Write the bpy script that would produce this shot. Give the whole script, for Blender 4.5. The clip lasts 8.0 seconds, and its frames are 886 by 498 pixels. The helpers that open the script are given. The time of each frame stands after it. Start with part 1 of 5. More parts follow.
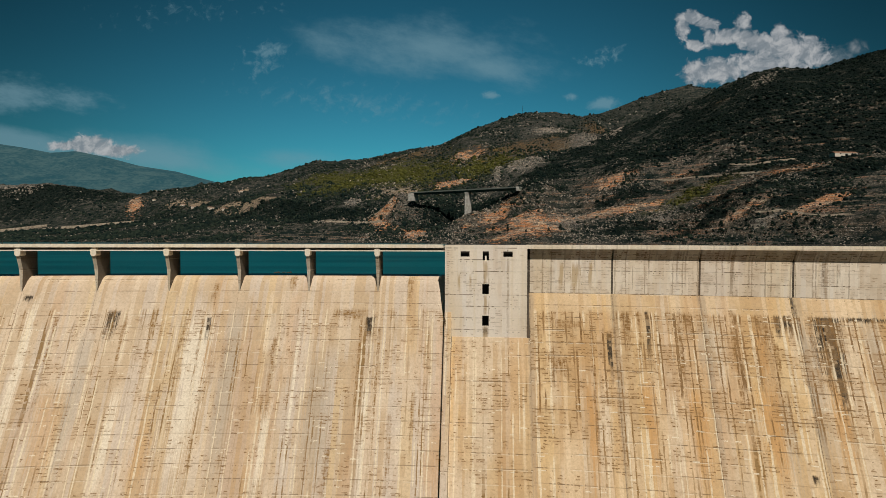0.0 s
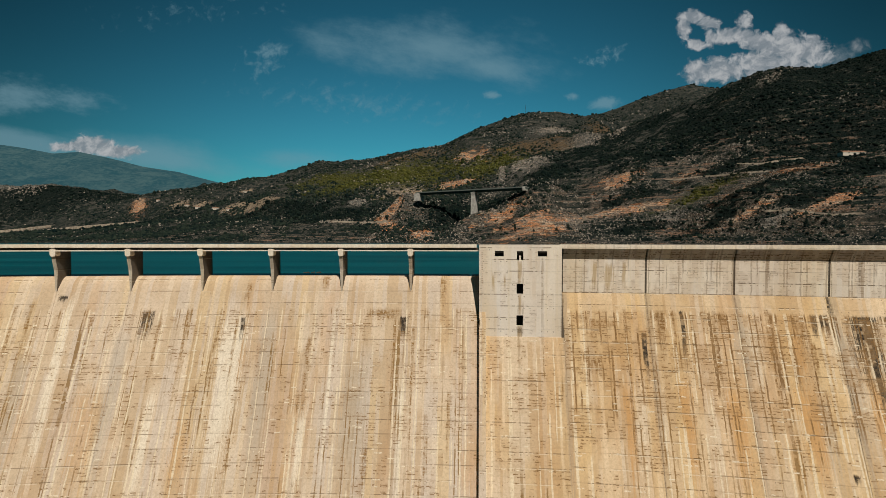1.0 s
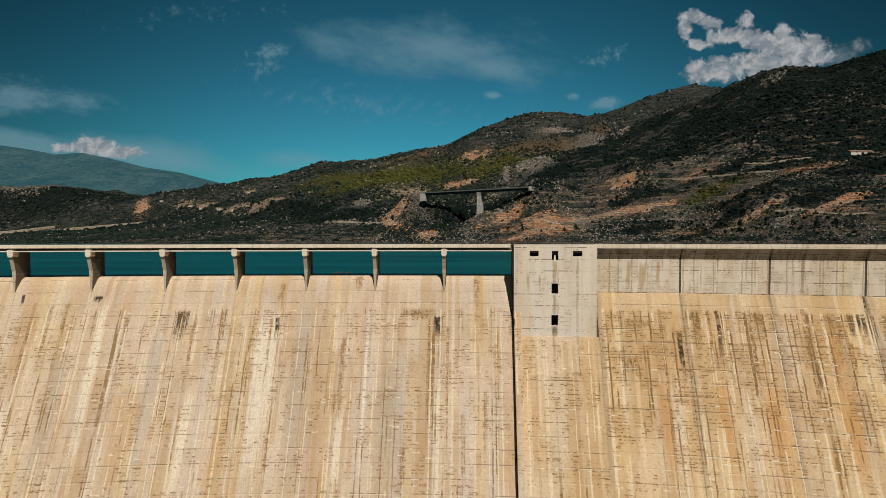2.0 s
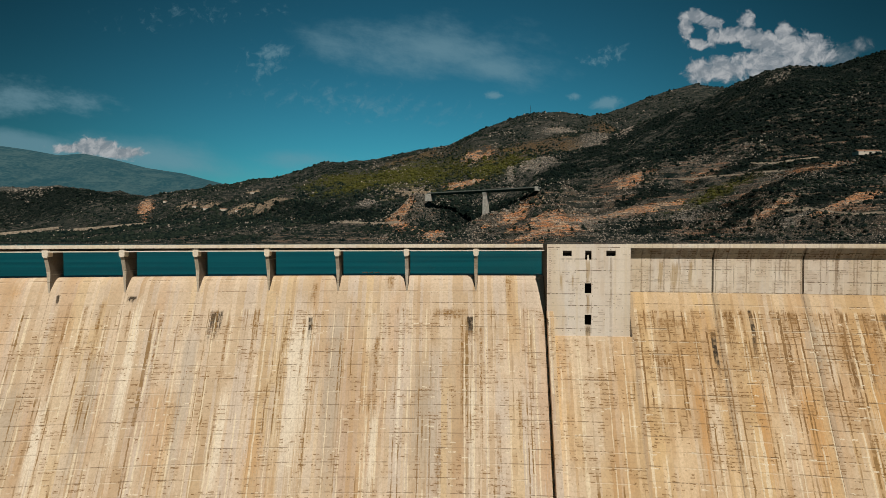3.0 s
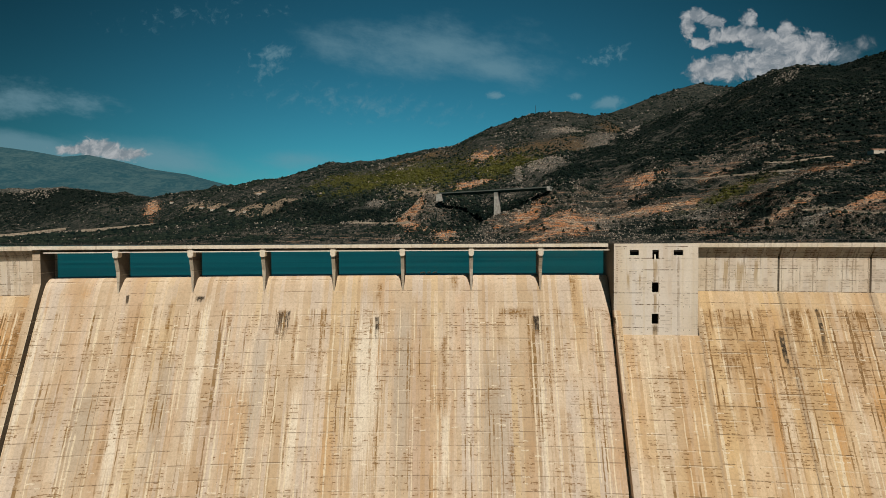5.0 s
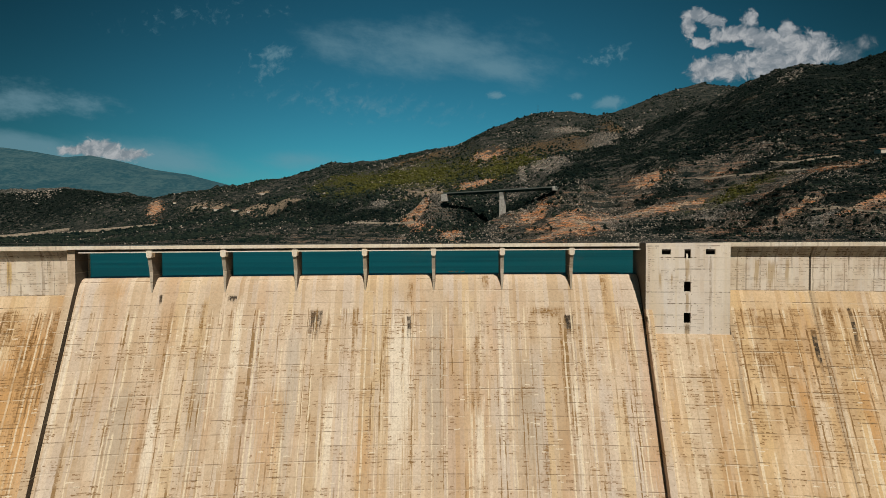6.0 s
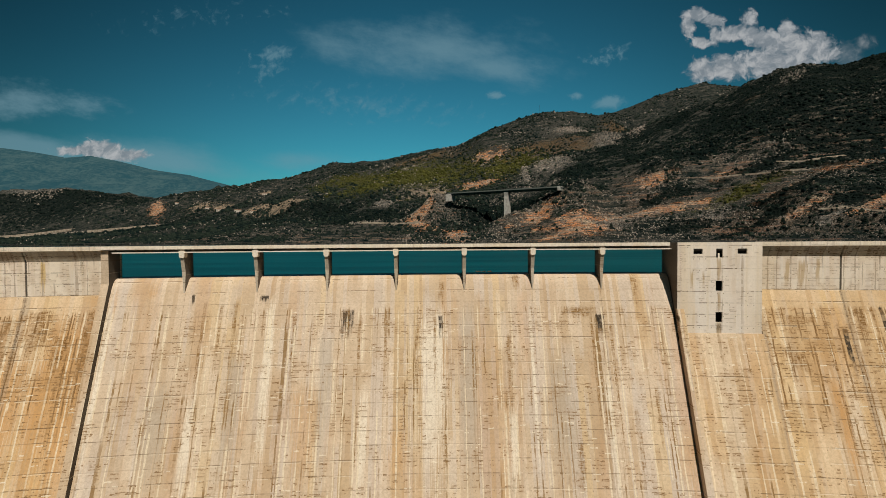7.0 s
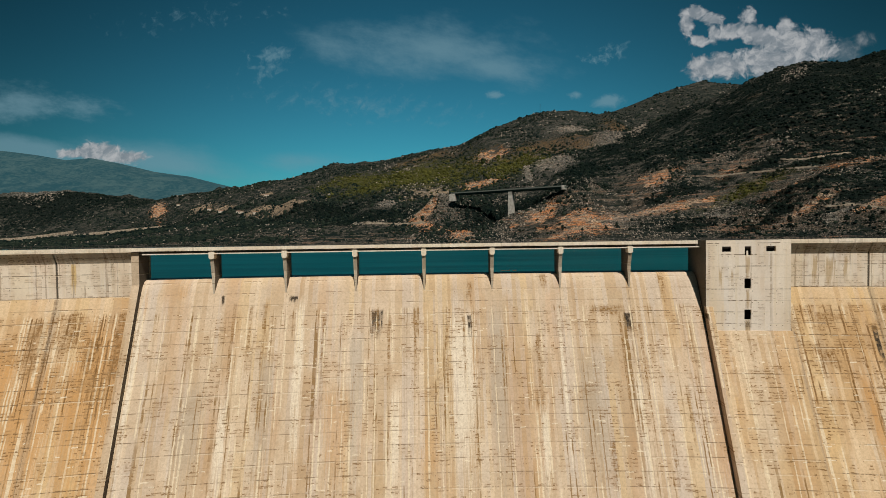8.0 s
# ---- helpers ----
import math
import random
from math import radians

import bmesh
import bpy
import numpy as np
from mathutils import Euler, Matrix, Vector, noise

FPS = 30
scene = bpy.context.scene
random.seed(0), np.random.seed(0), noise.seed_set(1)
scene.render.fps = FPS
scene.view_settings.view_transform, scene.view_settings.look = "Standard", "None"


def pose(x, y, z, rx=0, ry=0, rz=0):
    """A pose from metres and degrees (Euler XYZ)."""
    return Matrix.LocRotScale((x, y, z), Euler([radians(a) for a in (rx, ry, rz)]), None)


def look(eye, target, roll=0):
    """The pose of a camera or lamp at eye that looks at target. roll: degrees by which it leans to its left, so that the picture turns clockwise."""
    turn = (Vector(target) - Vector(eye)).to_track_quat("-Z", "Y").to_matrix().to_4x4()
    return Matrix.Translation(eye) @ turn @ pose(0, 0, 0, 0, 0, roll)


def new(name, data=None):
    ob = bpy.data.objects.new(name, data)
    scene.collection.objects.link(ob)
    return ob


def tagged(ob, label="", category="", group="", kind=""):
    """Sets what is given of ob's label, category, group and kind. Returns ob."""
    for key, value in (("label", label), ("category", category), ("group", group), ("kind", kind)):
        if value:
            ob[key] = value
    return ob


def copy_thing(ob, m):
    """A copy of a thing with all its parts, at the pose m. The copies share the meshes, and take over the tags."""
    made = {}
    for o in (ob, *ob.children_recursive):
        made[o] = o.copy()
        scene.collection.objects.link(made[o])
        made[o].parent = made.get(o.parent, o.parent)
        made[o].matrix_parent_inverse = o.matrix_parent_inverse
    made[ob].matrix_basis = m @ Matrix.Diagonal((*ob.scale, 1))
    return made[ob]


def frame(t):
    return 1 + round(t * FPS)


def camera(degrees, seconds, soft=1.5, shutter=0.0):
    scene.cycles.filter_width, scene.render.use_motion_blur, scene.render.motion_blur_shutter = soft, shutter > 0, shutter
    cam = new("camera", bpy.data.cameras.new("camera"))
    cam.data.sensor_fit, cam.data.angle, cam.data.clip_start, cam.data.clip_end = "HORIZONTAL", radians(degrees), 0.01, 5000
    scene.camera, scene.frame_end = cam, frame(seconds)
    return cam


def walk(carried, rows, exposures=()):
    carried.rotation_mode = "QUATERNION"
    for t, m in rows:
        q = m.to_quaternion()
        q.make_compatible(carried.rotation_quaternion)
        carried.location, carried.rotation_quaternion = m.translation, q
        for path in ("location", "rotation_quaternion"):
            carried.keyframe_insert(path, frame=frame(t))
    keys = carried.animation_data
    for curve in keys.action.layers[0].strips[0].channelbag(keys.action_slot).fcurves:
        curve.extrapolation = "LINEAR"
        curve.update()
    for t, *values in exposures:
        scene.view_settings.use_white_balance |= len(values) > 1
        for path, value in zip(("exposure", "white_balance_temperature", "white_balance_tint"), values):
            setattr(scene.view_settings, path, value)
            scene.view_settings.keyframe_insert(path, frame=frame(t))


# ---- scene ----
# ---------------------------------------------------------------- camera
cam = camera(84.0, 8.0, soft=0.65)
ROWS = [
    (0.0, 54.386, -107.476, 2.912, -2.526, -1.488, 0.112),
    (0.5, 50.879, -107.392, 2.890, -2.430, -1.496, 0.046),
    (1.0, 47.614, -107.301, 2.868, -2.365, -1.489, 0.019),
    (1.5, 44.057, -107.212, 2.836, -2.303, -1.477, -0.026),
    (3.0, 33.976, -107.128, 2.770, -2.116, -1.438, -0.133),
    (3.5, 30.510, -107.169, 2.699, -2.042, -1.414, -0.185),
    (4.0, 27.165, -107.230, 2.709, -2.008, -1.408, -0.201),
    (4.5, 23.648, -107.200, 2.737, -1.954, -1.411, -0.239),
    (6.0, 13.716, -107.388, 2.657, -1.803, -1.410, -0.325),
    (6.5, 10.157, -107.468, 2.655, -1.778, -1.419, -0.377),
    (7.0, 6.976, -107.485, 2.648, -1.799, -1.405, -0.405),
    (7.5, 3.596, -107.556, 2.641, -1.789, -1.382, -0.563),
    (8.0, 0.848, -107.594, 2.643, -1.798, -1.412, -0.778),
]


def aim(x, y, z, yaw, pitch, roll):
    """Yaw to the left from +y, pitch up, roll leaning left, in degrees."""
    return Matrix.Translation((x, y, z)) @ pose(0, 0, 0, 0, 0, yaw) @ pose(0, 0, 0, 90 + pitch) @ pose(0, 0, 0, 0, 0, roll)


walk(cam, [(t, aim(x, y, z, yaw, pitch, roll)) for t, x, y, z, yaw, pitch, roll in ROWS])

# ---------------------------------------------------------------- world and sun
SUN_AZ = radians(167)      # clockwise from +y
SUN_EL = radians(55)
scene.view_settings.exposure = -0.07


# ---------------------------------------------------------------- node helpers
class Graph:
    """Short hand for node trees."""

    def __init__(self, tree):
        self.tree = tree

    def node(self, which, **settings):
        n = self.tree.nodes.new(which)
        for key, value in settings.items():
            if key == "op":
                n.operation = value
            elif key == "blend":
                n.blend_type = value
            elif key == "kind":
                n.data_type = value
        return n

    def link(self, a, b):
        self.tree.links.new(a, b)

    def put(self, socket, value):
        if isinstance(value, bpy.types.NodeSocket):
            self.link(value, socket)
        elif isinstance(value, (tuple, list)) and len(value) == 3 and socket.type == "RGBA":
            socket.default_value = (*value, 1)
        else:
            socket.default_value = value

    def math(self, op, a, b=0.0, c=0.0, clamp=False):
        n = self.node("ShaderNodeMath", op=op)
        n.use_clamp = clamp
        for i, v in enumerate((a, b, c)):
            self.put(n.inputs[i], v)
        return n.outputs[0]

    def xyz(self, x, y, z):
        n = self.node("ShaderNodeCombineXYZ")
        for i, v in enumerate((x, y, z)):
            self.put(n.inputs[i], v)
        return n.outputs[0]

    def noise(self, vec, scale=1.0, detail=3.0, rough=0.55):
        n = self.node("ShaderNodeTexNoise")
        self.put(n.inputs["Vector"], vec)
        n.inputs["Scale"].default_value = scale
        n.inputs["Detail"].default_value = detail
        n.inputs["Roughness"].default_value = rough
        return n.outputs["Fac"]

    def cells(self, value, size, seed):
        """Uneven strips along one measure: three random numbers for each, and the distance from its middle."""
        n = self.node("ShaderNodeTexVoronoi")
        n.voronoi_dimensions = "1D"
        n.inputs["Scale"].default_value = 1.0
        self.put(n.inputs["W"], self.math("MULTIPLY_ADD", value, 1.0 / size, seed * 17.3))
        parts = self.node("ShaderNodeSeparateColor")
        self.link(n.outputs["Color"], parts.inputs[0])
        return (*parts.outputs[:3], n.outputs["Distance"])

    def white(self, a, b):
        """A random number for each pair."""
        n = self.node("ShaderNodeTexWhiteNoise")
        n.noise_dimensions = "2D"
        self.put(n.inputs["Vector"], self.xyz(a, b, 0.0))
        return n.outputs["Value"]

    def ramp(self, value, a, b, lo=0.0, hi=1.0):
        n = self.node("ShaderNodeMapRange")
        n.interpolation_type = "SMOOTHSTEP"
        self.put(n.inputs["Value"], value)
        for key, v in (("From Min", a), ("From Max", b), ("To Min", lo), ("To Max", hi)):
            self.put(n.inputs[key], v)
        return n.outputs["Result"]

    def mix(self, fac, a, b, blend="MIX"):
        n = self.node("ShaderNodeMix", kind="RGBA", blend=blend)
        self.put(n.inputs["Factor"], fac)
        self.put(n.inputs[6], a)
        self.put(n.inputs[7], b)
        return n.outputs[2]


def material(name, rough=0.85, metal=0.0):
    m = bpy.data.materials.new(name)
    m.use_nodes = True
    g = Graph(m.node_tree)
    bsdf = m.node_tree.nodes["Principled BSDF"]
    bsdf.inputs["Roughness"].default_value = rough
    bsdf.inputs["Metallic"].default_value = metal
    bsdf.inputs["Specular IOR Level"].default_value = 0.25
    return m, g, bsdf


def bump(g, bsdf, height, strength, distance):
    n = g.node("ShaderNodeBump")
    n.inputs["Strength"].default_value = strength
    n.inputs["Distance"].default_value = distance
    g.put(n.inputs["Height"], height)
    g.link(n.outputs[0], bsdf.inputs["Normal"])


# ---------------------------------------------------------------- sky
world = bpy.data.worlds.new("sky")
scene.world = world
world.use_nodes = True
wg = Graph(world.node_tree)
back = world.node_tree.nodes["Background"]
sky = wg.node("ShaderNodeTexSky")
sky.sky_type = "NISHITA"
sky.sun_disc = False
sky.sun_elevation, sky.sun_rotation = SUN_EL, SUN_AZ
sky.air_density, sky.dust_density, sky.ozone_density = 1.0, 0.6, 2.5
coords = wg.node("ShaderNodeTexCoord")
split = wg.node("ShaderNodeSeparateXYZ")
wg.link(coords.outputs["Generated"], split.inputs[0])
ahead = wg.math("MAXIMUM", split.outputs[1], 0.05)
su = wg.math("DIVIDE", split.outputs[0], ahead)      # sideways and upward tangents of the sky's directions
sv = wg.math("DIVIDE", split.outputs[2], ahead)


def bank(cu, cv, ru, rv, lean=0.0):
    """A soft oval in the sky: 1 at its middle, 0 at its rim."""
    du = wg.math("SUBTRACT", su, cu)
    dv = wg.math("SUBTRACT", wg.math("SUBTRACT", sv, cv), wg.math("MULTIPLY", du, lean))
    a = wg.math("POWER", wg.math("ABSOLUTE", wg.math("DIVIDE", du, ru)), 2.0)
    b = wg.math("POWER", wg.math("ABSOLUTE", wg.math("DIVIDE", dv, rv)), 2.0)
    return wg.math("SUBTRACT", 1.0, wg.math("SQRT", wg.math("ADD", a, b)))


STRENGTH = 0.05
plane = wg.xyz(su, sv, 0.0)
warp = wg.noise(plane, 14.0, 4.0)
bent = wg.xyz(wg.math("ADD", su, wg.math("MULTIPLY", warp, 0.08)), wg.math("ADD", sv, wg.math("MULTIPLY", warp, 0.04)), 1.0)
puff = wg.noise(bent, 50.0, 9.0, 0.60)
lump = wg.noise(bent, 22.0, 6.0, 0.6)
wisp = wg.noise(wg.xyz(wg.math("MULTIPLY", su, 0.5), wg.math("ADD", sv, wg.math("MULTIPLY", su, 0.15)), 3.0), 13.0, 9.0, 0.66)


def cloud(shape, texture, grip, lo, hi):
    return wg.ramp(wg.math("ADD", shape, wg.math("MULTIPLY", wg.math("SUBTRACT", texture, 0.5), grip)), lo, hi)


def most(values):
    total = values[0]
    for v in values[1:]:
        total = wg.math("MAXIMUM", total, v)
    return total


body = wg.math("ADD", wg.math("MULTIPLY", puff, 0.6), wg.math("MULTIPLY", lump, 0.4))
HEAP = [(0.550, 0.450, 0.026, 0.013), (0.537, 0.425, 0.014, 0.027), (0.562, 0.396, 0.023, 0.013), (0.593, 0.410, 0.016, 0.020), (0.590, 0.437, 0.023, 0.013),
        (0.626, 0.412, 0.036, 0.018), (0.661, 0.444, 0.017, 0.022), (0.661, 0.415, 0.030, 0.021), (0.701, 0.401, 0.046, 0.023), (0.755, 0.388, 0.066, 0.033),
        (0.803, 0.378, 0.052, 0.030), (0.740, 0.420, 0.020, 0.020), (0.809, 0.405, 0.018, 0.015), (0.567, 0.338, 0.034, 0.024), (0.624, 0.343, 0.062, 0.026),
        (0.695, 0.355, 0.070, 0.031), (0.755, 0.358, 0.076, 0.030), (-0.649, 0.178, 0.052, 0.019), (-0.603, 0.168, 0.050, 0.014), (-0.690, 0.176, 0.046, 0.010)]
cumulus = most([cloud(most([bank(*place) for place in HEAP]), body, 2.9, -0.16, 0.42),
                wg.math("MULTIPLY", cloud(most([bank(0.872, 0.371, 0.045, 0.032), bank(0.908, 0.396, 0.028, 0.020)]), body, 2.0, -0.05, 1.2), 0.45)])
thin = most([
    cloud(bank(0.008, 0.380, 0.25, 0.070, -0.06), wisp, 2.2, -0.15, 1.15),
    cloud(bank(0.145, 0.345, 0.19, 0.048, -0.10), wisp, 2.0, 0.0, 1.2),
    cloud(bank(-0.307, 0.355, 0.075, 0.055, 0.3), puff, 3.2, 0.35, 1.5),
    cloud(bank(-0.765, 0.262, 0.17, 0.045, -0.1), wisp, 3.4, 0.05, 1.2),
    cloud(bank(-0.771, 0.180, 0.18, 0.030, -0.12), wisp, 1.4, -0.2, 0.7),
    cloud(bank(-0.531, 0.158, 0.22, 0.042, -0.16), wisp, 1.4, -0.2, 1.0),
    cloud(bank(0.377, 0.272, 0.040, 0.019, 0.1), body, 2.4, 0.0, 0.9),
    cloud(bank(0.140, 0.286, 0.028, 0.012, 0.0), body, 3.0, 0.1, 0.9),
    cloud(bank(0.307, 0.285, 0.022, 0.012, 0.0), body, 3.0, 0.2, 1.2),
    cloud(bank(0.365, 0.366, 0.08, 0.03, 0.2), puff, 3.4, 0.4, 1.5),
    cloud(bank(-0.242, 0.155, 0.16, 0.030, 0.0), wisp, 2.0, 0.0, 1.6),
    cloud(bank(-0.45, 0.44, 0.5, 0.06, 0.1), puff, 3.4, 0.80, 2.2),
    cloud(bank(-0.128, 0.270, 0.40, 0.06, -0.1), puff, 3.2, 0.5, 2.2),
])
tinted = wg.mix(1.0, sky.outputs[0], (0.225, 0.94, 0.89), "MULTIPLY")
deep = wg.math("MULTIPLY", wg.ramp(sv, 0.05, 0.62, 1.30, 0.64), wg.ramp(wg.math("ABSOLUTE", wg.math("SUBTRACT", su, 0.04)), 0.05, 1.05, 1.20, 0.46))
tinted = wg.mix(1.0, tinted, wg.xyz(deep, deep, deep), "MULTIPLY")
shade = wg.ramp(wg.math("SUBTRACT", puff, wg.math("MULTIPLY", lump, 0.4)), 0.18, 0.5)
white = wg.mix(shade, tuple(c / STRENGTH for c in (0.21, 0.245, 0.275)), tuple(c / STRENGTH for c in (0.46, 0.47, 0.48)))
veiled = wg.mix(wg.math("MULTIPLY", thin, 0.58), tinted, tuple(c / STRENGTH for c in (0.17, 0.30, 0.36)))
wg.link(wg.mix(wg.math("MULTIPLY", cumulus, 0.92), veiled, white), back.inputs["Color"])
back.inputs["Strength"].default_value = STRENGTH

sun = new("sun", bpy.data.lights.new("sun", "SUN"))
sun.data.energy, sun.data.angle, sun.data.color = 4.5, radians(0.5), (1.0, 0.918, 0.795)
toward = Vector((math.sin(SUN_AZ) * math.cos(SUN_EL), math.cos(SUN_AZ) * math.cos(SUN_EL), math.sin(SUN_EL)))
sun.matrix_world = look(toward * 100, (0, 0, 0))

# ---------------------------------------------------------------- plan of the dam
R = 522.5                  # plan radius of the arch
S_END = 59.6               # the spillway reaches this far along the arc either way
BAY = 15.0
BATTER = 0.45              # run of the downstream face for one metre of drop
LIFT = 2.4                 # height of one pour
TOP = 1.15                 # top of the crest's edge beam
BASE = -100.0
WATER = -6.05


def at(s, r, z):
    """A place by metres along the arc, metres upstream of it and height."""
    a = s / R
    return Vector(((R + r) * math.sin(a), (R + r) * math.cos(a) - R, z))


def spill_r(z):
    return -1.4 - BATTER * (-14.0 - z)


def wall_r(z):
    return 2.35 - BATTER * (-9.1 - z)


# ---------------------------------------------------------------- materials
def arc_coords(g):
    """Metres along the arc, metres up, as sockets."""
    pos = g.node("ShaderNodeNewGeometry").outputs["Position"]
    sep = g.node("ShaderNodeSeparateXYZ")
    g.link(pos, sep.inputs[0])
    s = g.math("MULTIPLY", g.math("ARCTAN2", sep.outputs[0], g.math("ADD", sep.outputs[1], R)), R)
    return s, sep.outputs[2], pos


def stain_group():
    """One run of dirt down a wall: middle, half width, top and foot in metres, ragged by two noises."""
    tree = bpy.data.node_groups.new("stain", "ShaderNodeTree")
    for key in ("s", "z", "fine", "hair", "wob", "middle", "half", "top", "foot", "soft", "before"):
        tree.interface.new_socket(key, in_out="INPUT", socket_type="NodeSocketFloat")
    tree.interface.new_socket("mask", in_out="OUTPUT", socket_type="NodeSocketFloat")
    g = Graph(tree)
    i, o = g.node("NodeGroupInput").outputs, g.node("NodeGroupOutput")
    along = g.math("MULTIPLY_ADD", i["before"], 1e-6, i["s"])     # one run after another
    height = g.math("MULTIPLY_ADD", i["before"], 1e-6, i["z"])
    off = g.math("ABSOLUTE", g.math("ADD", g.math("SUBTRACT", along, i["middle"]), g.math("MULTIPLY", g.math("SUBTRACT", i["wob"], 0.5), 0.7)))
    loose = g.math("MULTIPLY_ADD", i["half"], 0.75, 0.12, clamp=True)      # narrow runs keep their line
    rel = g.math("ADD", g.math("DIVIDE", off, i["half"]), g.math("MULTIPLY", loose, g.math("ADD", g.math("MULTIPLY", g.math("SUBTRACT", i["fine"], 0.5), 2.6), g.math("MULTIPLY", g.math("SUBTRACT", i["hair"], 0.5), 3.2))))
    across = g.ramp(rel, 1.1, 0.65)
    length = g.math("SUBTRACT", i["top"], i["foot"])
    ragged = g.math("ADD", height, g.math("MULTIPLY", g.math("SUBTRACT", i["fine"], 0.5), g.math("MULTIPLY", length, 2.2)))
    down = g.ramp(ragged, i["foot"], g.math("ADD", i["foot"], g.math("MULTIPLY", length, 0.55)))
    start = g.math("ADD", height, g.math("MULTIPLY", g.math("SUBTRACT", i["hair"], 0.5), g.math("MULTIPLY", i["soft"], 6.0)))
    begin = g.ramp(start, g.math("ADD", i["top"], i["soft"]), g.math("SUBTRACT", i["top"], i["soft"]))
    g.link(g.math("MAXIMUM", i["before"], g.math("MULTIPLY", g.math("MULTIPLY", across, down), begin)), o.inputs[0])
    return tree


STAIN = stain_group()
# stains: metres along the arc, half width, top, foot
BLACK_MARKS = [(-28.3, 0.96, -9.8, -11.2), (-10.6, 1.33, -13.0, -19.3), (9.7, 0.49, -14.4, -19.6), (43.8, 0.95, -14.2, -18.5), (-42.9, 0.35, -9.4, -11.2), (59.7, 0.35, -14.2, -15.6), (133.4, 2.30, -12.7, -28.0), (134.3, 1.30, -13.0, -25.0), (133.9, 0.64, -20.3, -30.8), (126.9, 0.89, -12.6, -16.9), (140.0, 3.67, -12.6, -13.6), (93.2, 0.55, -16.8, -26.2), (100.9, 0.43, -12.5, -23.2), (126.8, 0.54, -38.7, -40.2), (128.1, 0.29, -9.1, -18.6), (125.0, 0.50, -12.7, -17.3)]
BROWN_MARKS = [(4.6, 0.41, -12.8, -39.3), (24.2, 0.47, -18.2, -36.7), (42.0, 0.35, -14.0, -36.7), (45.9, 0.34, -16.3, -44.0), (39.7, 3.61, -12.8, -15.1), (49.3, 0.54, -31.8, -46.7), (53.7, 0.44, -27.8, -39.4), (-7.7, 0.36, -13.7, -31.3), (-21.4, 0.46, -14.0, -37.6), (37.4, 0.55, -37.7, -46.8), (-40.3, 0.34, -11.2, -34.0), (-36.9, 0.34, -11.9, -28.4), (-33.9, 0.46, -11.4, -27.5), (-2.0, 0.36, -13.0, -29.4), (9.8, 0.62, -7.5, -12.3), (26.4, 0.75, -6.1, -10.1), (52.0, 0.72, -6.1, -15.0), (8.5, 0.36, -14.6, -29.6)]
BROWN2_MARKS = [(85.0, 3.42, -14.4, -16.3), (116.8, 0.50, -11.8, -35.9), (108.5, 1.28, -12.6, -16.3), (105.4, 1.30, -12.5, -13.9), (96.7, 0.88, -12.7, -21.8), (102.7, 0.32, -12.5, -27.5), (106.8, 0.31, -13.2, -33.8), (122.3, 1.40, -12.7, -20.8), (99.2, 0.33, -12.6, -24.8), (130.7, 0.57, -12.5, -26.1), (124.0, 0.49, -17.8, -26.4), (89.8, 0.32, -12.5, -44.5), (82.6, 2.01, -21.2, -26.3), (86.6, 0.27, -26.2, -35.7), (-62.9, 1.26, -12.4, -35.2), (-67.2, 1.87, -17.1, -31.2), (-72.8, 2.08, -12.1, -23.1), (-78.4, 1.40, -13.5, -28.6), (-76.1, 0.41, -9.7, -25.9)]
PALE_MARKS = [(8.2, 2.78, -14.6, -48.2), (-40.4, 0.95, -30.2, -46.4), (-26.4, 0.90, -12.2, -47.2), (-6.2, 0.90, -29.3, -47.9), (24.3, 0.90, -31.8, -48.4), (44.0, 0.66, -26.8, -48.3), (-58.7, 0.62, -12.9, -45.3), (29.1, 0.34, -14.8, -48.4), (91.2, 1.36, -26.0, -45.8), (95.3, 1.04, -26.8, -41.4), (126.7, 0.29, -19.6, -26.7), (94.8, 0.87, -16.7, -27.8), (114.1, 1.22, -14.0, -27.0), (104.4, 0.80, -27.4, -45.0)]
ORANGE_MARKS = [(57.4, 1.48, -37.5, -48.1), (-51.4, 1.02, -7.7, -10.4), (99.9, 1.12, -25.7, -45.3), (121.3, 1.87, -25.6, -43.7), (132.9, 1.16, -23.1, -42.7), (121.1, 1.38, -15.9, -25.7), (89.1, 0.94, -27.1, -46.0), (108.7, 1.38, -27.2, -44.7), (-69.2, 2.59, -22.2, -45.2), (-78.7, 2.09, -25.6, -44.4), (-64.5, 1.40, -27.4, -45.5), (-66.5, 4.2, -14.5, -52.0), (-75.5, 3.0, -22.0, -52.0), (-84.0, 4.0, -18.0, -52.0), (-58.3, 0.31, -8.4, -45.5), (0.7, 1.57, -33.5, -48.1), (-17.8, 2.44, -29.0, -47.5)]
GREY_MARKS = [(129.6, 1.38, -15.5, -43.0), (123.9, 1.11, -26.4, -43.5), (112.1, 2.06, -14.1, -25.2), (15.2, 1.62, -14.7, -48.3), (34.4, 2.92, -23.7, -48.4), (-14.6, 1.59, -18.6, -47.6), (-32.6, 1.53, -22.4, -46.9), (-46.8, 2.31, -26.9, -46.0), (140.4, 1.42, -13.1, -32.5), (-64.1, 1.70, -12.9, -27.5)]


